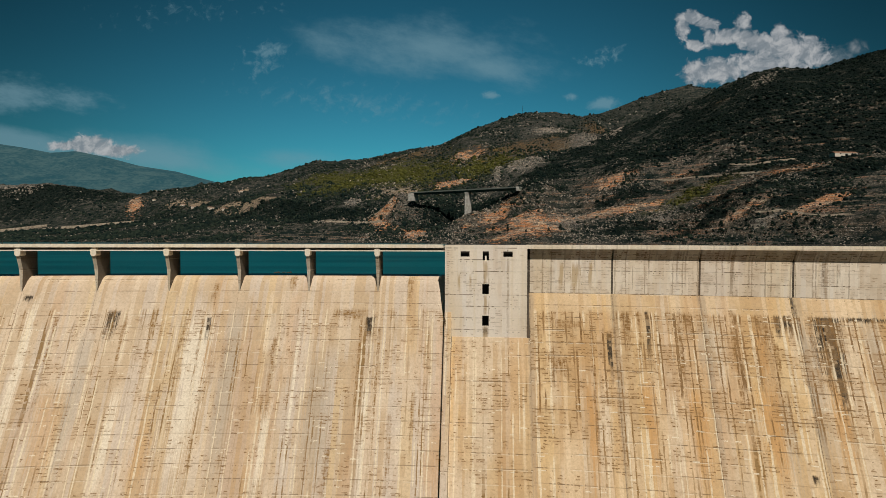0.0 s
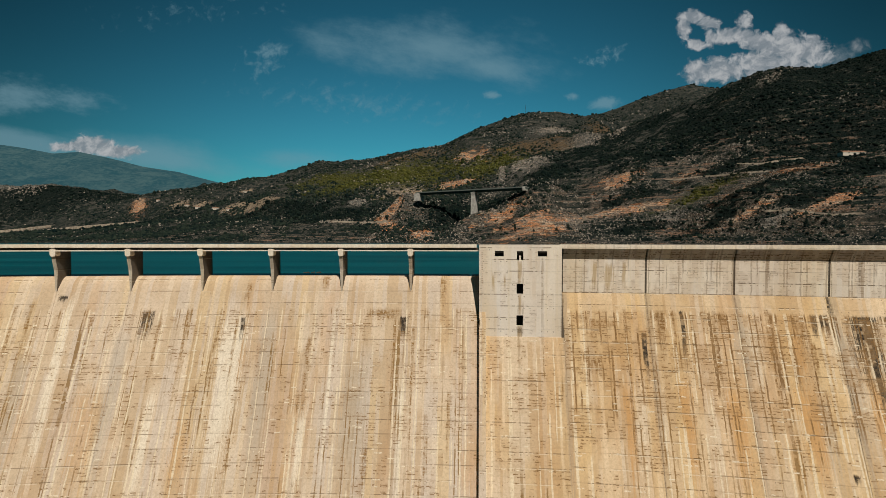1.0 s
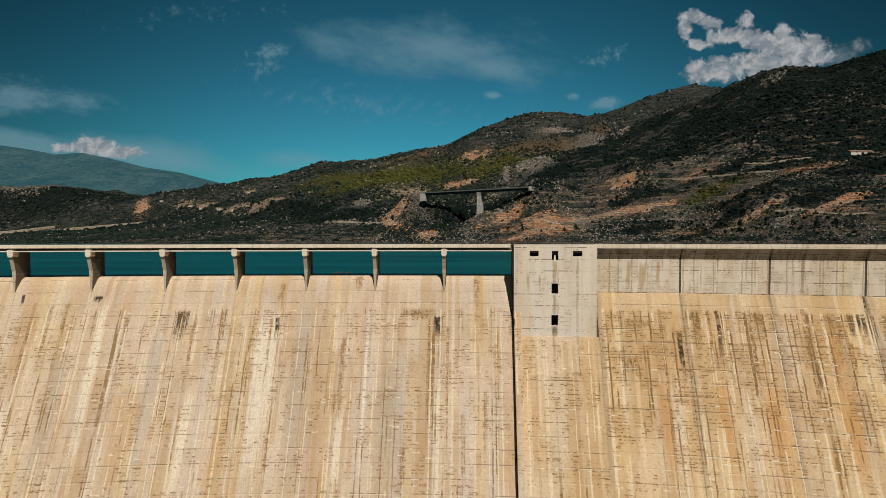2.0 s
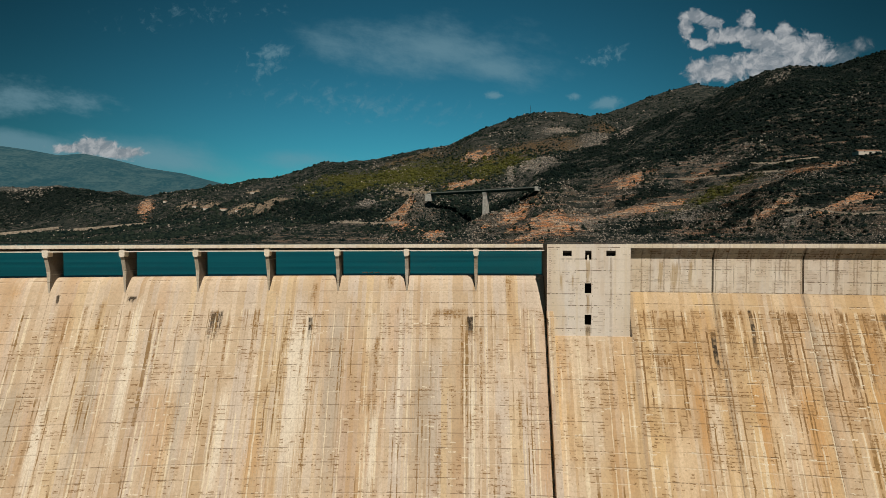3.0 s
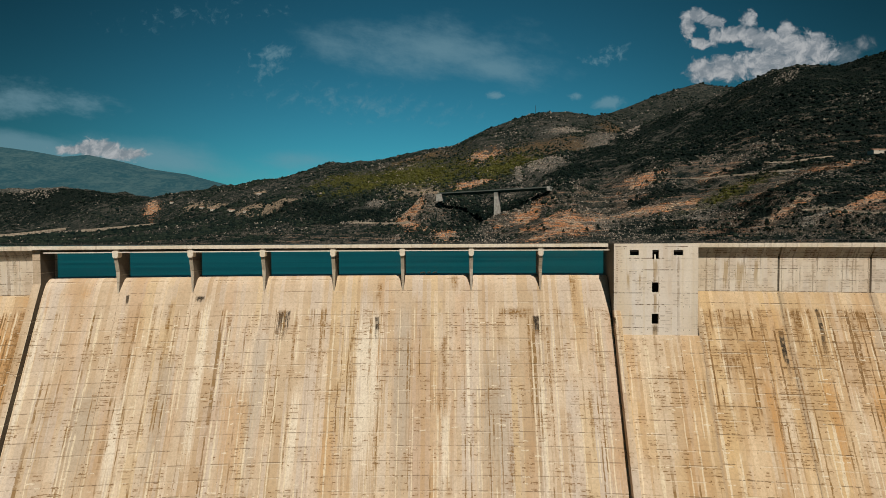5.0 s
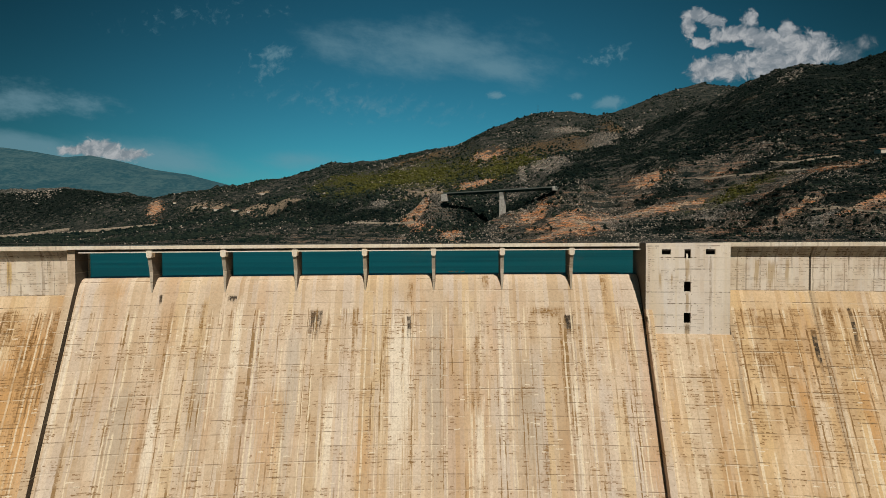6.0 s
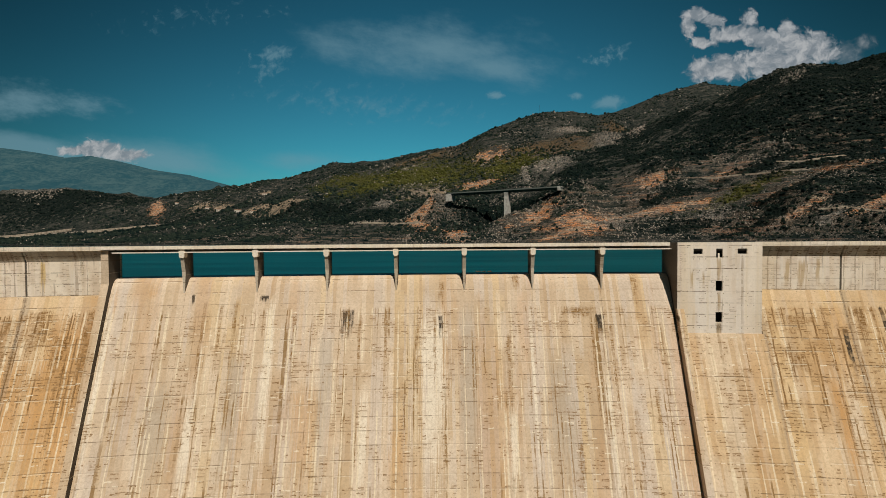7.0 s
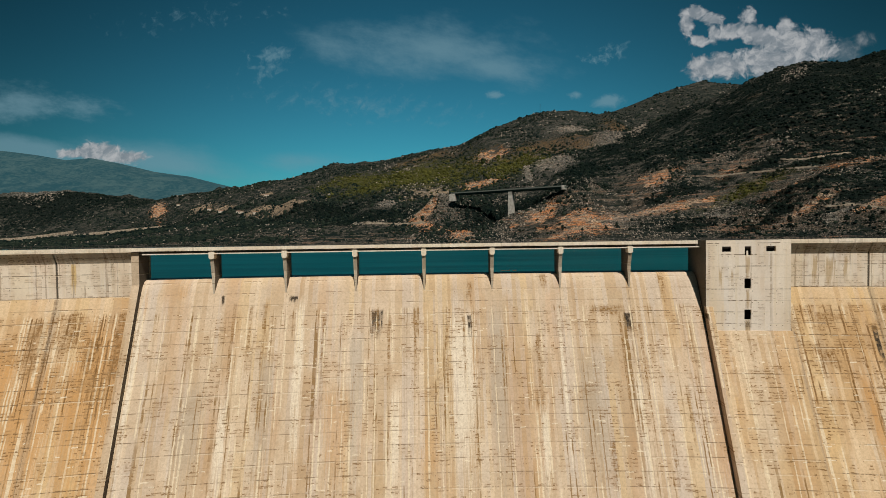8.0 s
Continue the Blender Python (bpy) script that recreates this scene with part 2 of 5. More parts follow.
def concrete(name, light, dark, streak=1.0, hatch=1.0, rust=0.5, clean=-12.3, marks=(), lines=0.75, place=None, grit=0.30, zero=-9.1, thread=1.0):
    """Board-marked concrete: washed bands and thin runs down the arc's lines, dirt caught in rows, the joints of the pours."""
    m, g, bsdf = material(name, 0.9)
    bsdf.inputs["Specular IOR Level"].default_value = 0.12
    s, z, pos = arc_coords(g)

    def mul(first, *others):
        for other in others:
            first = g.math("MULTIPLY", first, other)
        return first

    rnd = g.node("ShaderNodeObjectInfo").outputs["Random"]
    times = lambda c, k: tuple(x * y for x, y in zip(c, k))

    def field(fs, fz, seed, detail=4.0, rough=0.6):
        return g.noise(g.xyz(mul(s, fs), mul(z, fz), seed), 1.0, detail, rough)

    def reach(key, fz, seed, lo, hi):
        """On and off down one run, each run by its own key."""
        return g.ramp(g.noise(g.xyz(mul(key, 70.0), mul(z, fz), seed), 1.0, 2.0, 0.5), lo, hi)

    wide = field(0.07, 0.03, 0.0, 3.0)
    fine = field(2.8, 0.05, 9.0, 5.0, 0.75)
    hair = field(5.5, 0.12, 31.0, 4.0, 0.75)
    wob = field(0.05, 0.22, 40.0, 3.0)
    rows = field(0.30, 2.6, 2.0, 4.0, 0.8)
    grain = g.noise(pos, 2.2, 6.0, 0.75)
    zone = field(0.11, 0.07, 20.0, 3.0)
    patchrun = field(0.9, 0.25, 60.0, 3.0)
    low = g.ramp(z, clean + 0.2, clean - 0.9)        # the wall is cleaner above this height
    flank = mul(g.math("MAXIMUM", g.ramp(s, 76.5, 78.5), g.ramp(s, -60.5, -62.5)), g.ramp(z, -40.0, -25.0), low)
    sw = g.math("MULTIPLY_ADD", g.math("SUBTRACT", field(0.8, 0.30, 80.0, 3.0), 0.5), 0.45, s)
    b_r, b_g, b_b, _ = g.cells(sw, 2.7, 3.0)
    c_r, c_g, c_b, _ = g.cells(sw, 0.85, 11.0)
    t_r, t_g, t_b, _ = g.cells(sw, 0.27, 23.0)
    cream, lilac, yellow, brown = times(light, (1.20, 1.27, 1.36)), times(light, (0.95, 1.03, 1.20)), times(light, (1.02, 0.97, 0.80)), times(dark, (0.84, 0.76, 0.66))

    col = g.mix(g.ramp(wide, 0.42, 0.58), light, dark)
    col = g.mix(mul(g.ramp(b_r, 0.55, 0.60), reach(b_g, 0.035, 1.0, 0.42, 0.52), 0.62 * streak), col, lilac)
    col = g.mix(mul(g.ramp(b_r, 0.22, 0.16), reach(b_b, 0.03, 2.0, 0.44, 0.54), 0.42 * streak), col, cream)
    col = g.mix(mul(g.ramp(b_g, 0.70, 0.76), reach(b_r, 0.03, 4.0, 0.44, 0.56), 0.60 * streak), col, brown)
    col = g.mix(mul(g.ramp(b_b, 0.66, 0.72), reach(b_r, 0.03, 5.0, 0.40, 0.50), 0.65 * streak), col, yellow)
    col = g.mix(mul(g.ramp(c_r, 0.76, 0.80), reach(c_g, 0.05, 6.0, 0.47, 0.53), 0.50 * streak), col, brown)
    col = g.mix(mul(g.ramp(c_r, 0.16, 0.12), reach(c_g, 0.05, 7.0, 0.45, 0.52), 0.42 * streak), col, cream)
    col = g.mix(mul(g.ramp(c_b, 0.72, 0.76), reach(c_g, 0.05, 8.0, 0.45, 0.52), 0.45 * streak), col, lilac)
    col = g.mix(mul(g.ramp(field(0.16, 0.018, 14.0), 0.51, 0.62), rust), col, (0.44, 0.22, 0.075))
    col = g.mix(mul(flank, g.ramp(field(0.10, 0.03, 17.0), 0.46, 0.60), min(0.5, rust)), col, (0.47, 0.24, 0.075))
    # rows of the boards, broken into short lengths
    zw = g.math("MULTIPLY_ADD", g.math("SUBTRACT", field(0.8, 0.5, 90.0, 4.0, 0.7), 0.5), 0.55, z)
    r_r, r_g, r_b, r_d = g.cells(zw, 0.50, 41.0)
    k_r, k_g, k_b, _ = g.cells(sw, 1.1, 53.0)
    q_r, q_g, q_b, _ = g.cells(g.math("MULTIPLY_ADD", g.math("SUBTRACT", rows, 0.5), 0.9, s), 0.40, 67.0)
    dash, bit = g.white(r_r, k_r), g.white(r_g, q_r)
    rim = g.ramp(g.math("MULTIPLY_ADD", g.math("SUBTRACT", grain, 0.5), 0.5, r_d), 0.26, 0.08)
    for runs, tint, strength, soft in marks:
        total = 0.0
        for middle, half, top, foot in runs:
            if place and not place(middle):
                continue
            n = g.node("ShaderNodeGroup")
            n.node_tree = STAIN
            for key, v in (("s", s), ("z", z), ("fine", fine), ("hair", hair), ("wob", wob), ("middle", middle), ("half", half), ("top", top), ("foot", foot), ("soft", soft), ("before", total)):
                g.put(n.inputs[key], v)
            total = n.outputs[0]
        if 0.1 < tint[0] < 0.3:
            total = mul(total, g.ramp(rows, 0.46, 0.52, 0.45, 1.0), g.ramp(patchrun, 0.42, 0.54, 0.50, 1.0), g.ramp(g.white(r_g, t_r), 0.25, 0.35, 0.45, 1.0))
        elif tint[0] <= 0.1:
            total = mul(total, g.ramp(g.white(r_b, q_g), 0.12, 0.22, 0.55, 1.0))
        col = g.mix(mul(total, strength), col, tint)
    # thin runs, dark and pale
    patchy = g.math("ADD", g.ramp(zone, 0.44, 0.57, 0.25, 1.0), mul(flank, 0.7), clamp=True)
    col = g.mix(mul(g.ramp(g.math("ADD", t_r, mul(flank, 0.09)), 0.845, 0.855), reach(t_g, 0.06, 3.0, 0.47, 0.53), patchy, low, g.ramp(bit, 0.12, 0.2, 0.35, 1.0), 0.9 * streak * thread), col, g.mix(flank, (0.235, 0.135, 0.045), (0.165, 0.085, 0.028)))
    col = g.mix(mul(g.ramp(t_r, 0.130, 0.120), reach(t_g, 0.06, 4.0, 0.46, 0.50), low, 0.80 * streak * thread), col, (0.74, 0.63, 0.46))
    # dirt caught on the board marks, and crusts of lime
    cluster = g.math("ADD", mul(g.noise(g.xyz(mul(k_g, 40.0), mul(z, 0.16), 5.0), 1.0, 3.0), 0.55), mul(field(0.22, 0.22, 95.0, 3.0), 0.45))
    share = g.math("ADD", g.ramp(cluster, 0.505, 0.565, 0.01, 0.85), mul(flank, g.ramp(cluster, 0.455, 0.53, 0.01, 0.75)))
    wash = g.ramp(share, 0.15, 0.9)
    col = g.mix(mul(wash, low, g.ramp(flank, 0.0, 1.0, 0.16 * hatch, 0.32 * hatch)), col, (0.38, 0.225, 0.10))
    caught = mul(g.ramp(g.math("SUBTRACT", dash, share), 0.04, -0.04), g.ramp(bit, 0.72, 0.66), rim, g.ramp(g.white(r_b, q_b), 0.0, 1.0, 0.35, 1.0))
    col = g.mix(mul(caught, low, 0.90 * hatch), col, (0.190, 0.105, 0.040))
    lime = mul(g.ramp(dash, 0.972, 0.980), g.ramp(bit, 0.25, 0.3), rim)
    col = g.mix(mul(lime, low, 0.75 * hatch), col, (0.76, 0.67, 0.52))
    # joints of the pours, stronger and weaker along their length, and tie holes beside them
    step = g.math("DIVIDE", g.math("SUBTRACT", z, zero), LIFT)
    level = g.math("ROUND", step)
    off = mul(g.math("SUBTRACT", step, level), LIFT)
    p_r, p_g, p_b, _ = g.cells(s, 3.2, 5.0)
    seam, seam_bit = g.white(level, p_r), g.white(level, q_b)
    ink = mul(g.ramp(g.math("ABSOLUTE", off), 0.12, 0.04), g.ramp(seam, 0.35, 0.9, 0.12, 1.0), g.ramp(seam_bit, 0.25, 0.45, 0.25, 1.0))
    col = g.mix(mul(ink, lines), col, (0.13, 0.085, 0.045))
    pale = mul(g.ramp(g.math("ABSOLUTE", g.math("ADD", off, 0.17)), 0.085, 0.045), g.ramp(g.white(p_g, level), 0.66, 0.70), g.ramp(seam_bit, 0.2, 0.3))
    col = g.mix(mul(pale, 0.6 * lines), col, (0.78, 0.69, 0.54))
    tie_s = g.math("SUBTRACT", g.math("FRACT", g.math("DIVIDE", s, 1.2)), 0.5)
    tie = g.math("SQRT", g.math("ADD", g.math("POWER", mul(tie_s, 1.2), 2.0), g.math("POWER", g.math("ADD", off, 0.42), 2.0)))
    gate = g.ramp(g.white(g.math("FLOOR", g.math("DIVIDE", s, 1.2)), level), 0.70, 0.72)
    col = g.mix(mul(g.ramp(tie, 0.13, 0.08), gate, 0.75 * lines), col, (0.11, 0.075, 0.04))
    col = g.mix(g.ramp(grain, 0.42, 0.62, 0.0, grit), col, tuple(c * 0.55 for c in dark))
    lum = g.ramp(rnd, 0.0, 1.0, 0.975, 1.02)
    col = g.mix(1.0, col, g.xyz(lum, lum, lum), "MULTIPLY")
    g.link(col, bsdf.inputs["Base Color"])
    bump(g, bsdf, g.math("ADD", grain, mul(rows, 0.7)), 0.55, 0.05)
    return m


FLANK_JOINTS = [77.3 + 17.1 * i for i in range(8)] + [-76.0 - 17.1 * i for i in range(7)]
FACE_STAINS = [
    (GREY_MARKS, (0.44, 0.38, 0.31), 0.6, 3.0),
    (ORANGE_MARKS, (0.53, 0.29, 0.11), 0.42, 3.0),
    (PALE_MARKS, (0.76, 0.67, 0.54), 0.9, 3.0),
    (BROWN_MARKS, (0.225, 0.118, 0.032), 0.95, 0.5),
    (BROWN2_MARKS, (0.18, 0.085, 0.020), 1.0, 0.4),
    (BLACK_MARKS, (0.03, 0.024, 0.019), 1.0, 0.2),
]
JOINT_STAINS = [([(j + 0.25, 0.75, -9.2, -60.0) for j in FLANK_JOINTS], (0.31, 0.255, 0.20), 0.45, 0.4), ([(j, 0.28, -9.2, -44.0) for j in FLANK_JOINTS], (0.13, 0.095, 0.06), 0.65, 0.4)]
FLANK_STAINS = [(runs, tint, strength * k, soft) for (runs, tint, strength, soft), k in zip(FACE_STAINS, (1.0, 1.9, 0.45, 1.0, 1.0, 1.0))] + JOINT_STAINS
face_mat = concrete("weathered_concrete", (0.615, 0.488, 0.360), (0.53, 0.40, 0.268), 1.0, 1.0, 0.3, marks=FACE_STAINS, place=lambda s: abs(s) < 60, zero=-9.0, lines=0.62)
flank_mat = concrete("stained_concrete", (0.645, 0.485, 0.315), (0.560, 0.395, 0.225), 1.0, 1.1, 0.28, marks=FLANK_STAINS, place=lambda s: abs(s) >= 60)
WALL_STAINS = [
    ([(-72.8, 0.55, -2.1, -9.6)], (0.66, 0.46, 0.17), 0.8, 0.4),
    ([(68.1, 0.45, -2.1, -7.0), (68.2, 0.35, -9.1, -14.0), (68.1, 0.55, -15.6, -20.5), (65.0, 0.25, -5.2, -9.5), (62.6, 0.3, -5.0, -10.0), (84.0, 0.5, -3.0, -9.5), (87.0, 0.9, -3.2, -10.0), (90.0, 0.4, -2.6, -9.8)], (0.44, 0.29, 0.12), 0.65, 0.8),
    ([(117.6, 0.45, 0.2, -8.5), (133.9, 0.4, 0.2, -9.0), (136.4, 0.35, 0.2, -7.5), (-65.5, 0.4, 0.2, -6.5), (101.6, 0.3, 0.2, -4.5), (122.0, 0.25, 0.2, -4.5), (68.15, 0.7, -15.7, -18.0), (-87.0, 0.5, 0.2, -4.0)], (0.13, 0.095, 0.06), 0.8, 0.3),
]
grey_mat = concrete("grey_concrete", (0.82, 0.72, 0.60), (0.735, 0.635, 0.515), 0.48, 0.5, 0.10, clean=0.5, lines=0.9, marks=WALL_STAINS, grit=0.14)
pale_mat = concrete("pale_concrete", (0.86, 0.77, 0.64), (0.78, 0.68, 0.54), 0.3, 0.2, 0.06, clean=2.0, lines=0.3)
pier_mat = concrete("pier_front_concrete", (0.58, 0.505, 0.40), (0.47, 0.40, 0.31), 0.45, 0.5, 0.08, clean=0.5, lines=0.6)
# darker concrete for pier and tower sides: their shade put into the colour
side_shade_mat = concrete("side_shade_concrete", (0.22, 0.19, 0.155), (0.15, 0.127, 0.10), 0.0, 0.3, 0.0, clean=0.5, lines=0.5, thread=0.0)
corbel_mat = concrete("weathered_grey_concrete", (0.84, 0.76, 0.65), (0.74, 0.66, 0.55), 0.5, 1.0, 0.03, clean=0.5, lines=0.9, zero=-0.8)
# very dark concrete that carries the training wall's shade in its colour
wall_shade_mat = concrete("wall_shade_concrete", (0.15, 0.13, 0.105), (0.10, 0.085, 0.068), 0.0, 0.3, 0.0, clean=2.0, lines=0.5, thread=0.0)
dark_mat = concrete("joint_and_shade_concrete", (0.12, 0.10, 0.08), (0.08, 0.065, 0.05), 0.3, 0.2, 0.1)

steel_mat, g, bsdf = material("galvanised_steel", 0.5, 0.7)
g.link(g.mix(g.noise(g.node("ShaderNodeNewGeometry").outputs["Position"], 3.0), (0.07, 0.065, 0.06), (0.14, 0.13, 0.12)), bsdf.inputs["Base Color"])

void_mat, g, bsdf = material("dark_interior", 0.95)
g.link(g.mix(g.noise(g.node("ShaderNodeNewGeometry").outputs["Position"], 1.0), (0.012, 0.010, 0.008), (0.03, 0.024, 0.018)), bsdf.inputs["Base Color"])

water_mat, g, bsdf = material("lake_water", 0.42)
pos = g.node("ShaderNodeNewGeometry").outputs["Position"]
shift = g.node("ShaderNodeMapping")
shift.inputs["Scale"].default_value = (0.006, 0.05, 1.0)
g.link(pos, shift.inputs[0])
g.link(g.mix(g.ramp(g.noise(shift.outputs[0], 1.0, 5.0), 0.4, 0.6), (0.0012, 0.044, 0.054), (0.0022, 0.068, 0.080)), bsdf.inputs["Base Color"])
bsdf.inputs["IOR"].default_value = 1.33
bsdf.inputs["Specular IOR Level"].default_value = 0.04
bump(g, bsdf, g.noise(pos, 0.6, 6.0, 0.6), 0.35, 0.25)

# ---------------------------------------------------------------- mesh helpers
def part(name, bm, mat, parent=None, label=""):
    """Links a bmesh as one mesh object under a thing or a part."""
    me = bpy.data.meshes.new(name)
    bm.normal_update()
    bm.to_mesh(me)
    bm.free()
    me.materials.append(mat)
    ob = new(name, me)
    ob.parent = parent
    return tagged(ob, label)


def hull(bm, rings):
    """A closed solid through rings of equally many points."""
    loops = [[bm.verts.new(p) for p in ring] for ring in rings]
    n = len(loops[0])
    for a, b in zip(loops, loops[1:]):
        for i in range(n):
            bm.faces.new((a[i], a[(i + 1) % n], b[(i + 1) % n], b[i]))
    bm.faces.new(loops[0][::-1])
    bm.faces.new(loops[-1])
    bmesh.ops.recalc_face_normals(bm, faces=bm.faces)
    return bm


def arc_solid(section, s0, s1, step=5.0, bm=None):
    """A section of (r, z) points swept along the arc."""
    n = max(1, int(math.ceil((s1 - s0) / step)))
    rings = [[at(s0 + (s1 - s0) * i / n, r, z) for r, z in section] for i in range(n + 1)]
    return hull(bm or bmesh.new(), rings)


def bevelled(bm, width, segments=1):
    bmesh.ops.bevel(bm, geom=list(bm.edges), offset=width, segments=segments, profile=0.5, affect="EDGES")
    return bm


def empty(name, place=(0, 0, 0)):
    ob = new(name)
    ob.location = place
    return ob


# ---------------------------------------------------------------- dam: body, spillway, blocks, tower
dam = tagged(empty("dam"), "curved concrete arch-gravity dam with a stained ochre downstream face", "dam")

OGEE = [(0.85, -9.0), (1.25, -8.15), (1.7, -7.35), (2.2, -6.7), (2.75, -6.2), (3.3, -5.9), (3.9, -5.78), (4.6, -5.9), (5.3, -6.4), (5.8, -7.4)]
spill_section = [(spill_r(BASE), BASE), (spill_r(-9.0) + 0.06, -9.05)] + [(r + 0.05, z - 0.05) for r, z in OGEE[1:]] + [(5.8, BASE)]
spillway = part("spillway", arc_solid(spill_section, -S_END, S_END), face_mat, dam, "ochre concrete overflow spillway streaked by water")

wall_section = [(wall_r(BASE) + 0.07, BASE), (2.42, -9.1), (2.42, 0.3), (6.0, 0.3), (6.0, BASE)]
flank_right = part("flank_wall", arc_solid(wall_section, 76.6, 300.0, 8.0), dark_mat, dam)
flank_left = part("flank_wall", arc_solid(wall_section, -300.0, -61.1, 8.0), dark_mat, dam)


def panel_mesh(name, s0, s1, z0, z1, front, gap=0.008, depth=0.12, cuts=2, joint=0.022):
    """One pour of concrete: a slab with softened rim; front(z) gives its plane. Centred on the arc's s = 0."""
    bm = bmesh.new()
    zs = [z0 + gap, z1 - gap]
    grid = {}
    half = (s1 - s0) / 2 - gap - joint
    for i in range(cuts + 1):
        for j, z in enumerate(zs):
            grid[i, j] = bm.verts.new(at(-half + 2 * half * i / cuts, front(z), z))
    rim = {}
    for i in range(cuts + 1):
        for j, z in enumerate(zs):
            s = -half + 2 * half * i / cuts
            s += -0.012 if i == 0 else 0.012 if i == cuts else 0
            zz = z + (0.012 if j else -0.012)
            rim[i, j] = bm.verts.new(at(s, front(zz) + depth, zz))
    for i in range(cuts):
        bm.faces.new((grid[i, 0], grid[i + 1, 0], grid[i + 1, 1], grid[i, 1]))
        bm.faces.new((rim[i, 0], rim[i + 1, 0], grid[i + 1, 0], grid[i, 0]))
        bm.faces.new((grid[i, 1], grid[i + 1, 1], rim[i + 1, 1], rim[i, 1]))
    bm.faces.new((rim[0, 0], grid[0, 0], grid[0, 1], rim[0, 1]))
    bm.faces.new((grid[cuts, 0], rim[cuts, 0], rim[cuts, 1], grid[cuts, 1]))
    me = bpy.data.meshes.new(name)
    bm.normal_update()
    bm.to_mesh(me)
    bm.free()
    return me


TURN_ABOUT = Vector((0, -R, 0))


def swing(s):
    """The turn about the arch's centre that brings s = 0 to s."""
    return Matrix.Translation(TURN_ABOUT) @ Matrix.Rotation(-s / R, 4, "Z") @ Matrix.Translation(-TURN_ABOUT)


mesh_store = {}


def lay_panel(parent, kind, s0, s1, z0, z1, front, mat, gap=0.008):
    key = (kind, round(s1 - s0, 2), round(z0, 2), mat.name)
    if key not in mesh_store:
        mesh_store[key] = panel_mesh("panel", s0, s1, z0, z1, front, gap, joint=0.06 if kind == "wall" else 0.015)
        mesh_store[key].materials.append(mat)
    ob = new("panel", mesh_store[key])
    ob.parent = parent
    ob.matrix_basis = swing((s0 + s1) / 2)
    return ob


# edge beam and corbel of the flanks, the blocks' joints
def flank_top(s0, s1):
    bm = arc_solid([(0.8, 0.28), (0.8, TOP), (1.25, TOP), (1.25, 0.55), (6.4, 0.55), (6.4, 0.28)], s0, s1)
    part("edge_beam", bm, pale_mat, dam, "pale concrete edge beam along the crest road")


RIGHT_JOINTS = [77.3 + 17.1 * i for i in range(8)]
LEFT_JOINTS = [-61.1, -76.0] + [-76.0 - 17.1 * i for i in range(1, 7)]
flank_top(76.62, 300)
flank_top(-300, -61.15)


def flank_block(s0, s1, owner):
    bm = arc_solid([(1.0, 0.27), (2.285, -1.95), (2.41, -1.95), (2.41, 0.27)], s0 + 0.17, s1 - 0.17)
    part("corbel", bm, corbel_mat, dam, "grey board-marked corbel below the edge beam")
    zs = [-1.96, -4.35, -6.75, -9.12]
    for a, b in zip(zs[1:], zs):
        lay_panel(owner, "wall", s0 + 0.13, s1 - 0.13, a, b, lambda z: 2.3, grey_mat)
    z = -9.12
    while z > -56:
        lay_panel(owner, "face", s0, s1, z - LIFT, z, wall_r, flank_mat)
        z -= LIFT


for a, b in zip(RIGHT_JOINTS, RIGHT_JOINTS[1:]):
    flank_block(a, b, flank_right)
for b, a in zip(LEFT_JOINTS, LEFT_JOINTS[1:]):
    flank_block(a, b, flank_left)

for i in range(8):
    s0 = -S_END + 2 * S_END * i / 8
    s1 = s0 + 2 * S_END / 8
    z = -9.0
    while z > -56:
        lay_panel(spillway, "spill", s0, s1, z - LIFT, z, spill_r, face_mat)
        z -= LIFT

# tower with its openings
T0, T1 = 59.72, 76.6
TF = -2.75
TOWER_FOOT = -17.85
HOLES = [(62.95, 64.8, -1.28, -0.18), (67.5, 68.8, -2.05, -0.18), (71.75, 73.65, -1.28, -0.18), (67.45, 68.8, -9.0, -6.9), (67.45, 68.8, -15.55, -13.42)]
tower = part("elevator_tower", arc_solid([(TF + 1.6, -60.0), (TF + 1.6, TOP - 0.02), (6.4, TOP - 0.02), (6.4, -60.0)], T0 + 0.01, T1), void_mat, dam, "grey concrete lift tower with small square openings")


def tower_front():
    """The tower's front wall, 0.75 m thick, with its openings cut through."""
    bm = bmesh.new()
    ss = sorted({T0, T1, *[h[0] for h in HOLES], *[h[1] for h in HOLES], 66.0, 70.5})
    zs = sorted({TOWER_FOOT, TOP, *[h[2] for h in HOLES], *[h[3] for h in HOLES]})

    def solid(i, j):
        if not (0 <= i < len(ss) - 1 and 0 <= j < len(zs) - 1):
            return False
        s, z = (ss[i] + ss[i + 1]) / 2, (zs[j] + zs[j + 1]) / 2
        return not any(a < s < b and c < z < d for a, b, c, d in HOLES)

    verts = {}

    def v(i, j, k):
        if (i, j, k) not in verts:
            verts[i, j, k] = bm.verts.new(at(ss[i], TF + 0.44 * k, zs[j]))
        return verts[i, j, k]

    for i in range(len(ss) - 1):
        for j in range(len(zs) - 1):
            if not solid(i, j):
                continue
            for k in (0, 1):
                bm.faces.new((v(i, j, k), v(i + 1, j, k), v(i + 1, j + 1, k), v(i, j + 1, k)))
            for di, dj, a, b in ((-1, 0, (0, 0), (0, 1)), (1, 0, (1, 0), (1, 1)), (0, -1, (0, 0), (1, 0)), (0, 1, (0, 1), (1, 1))):
                if not solid(i + di, j + dj):
                    bm.faces.new((v(i + a[0], j + a[1], 0), v(i + b[0], j + b[1], 0), v(i + b[0], j + b[1], 1), v(i + a[0], j + a[1], 1)))
    bmesh.ops.recalc_face_normals(bm, faces=bm.faces)
    return bm


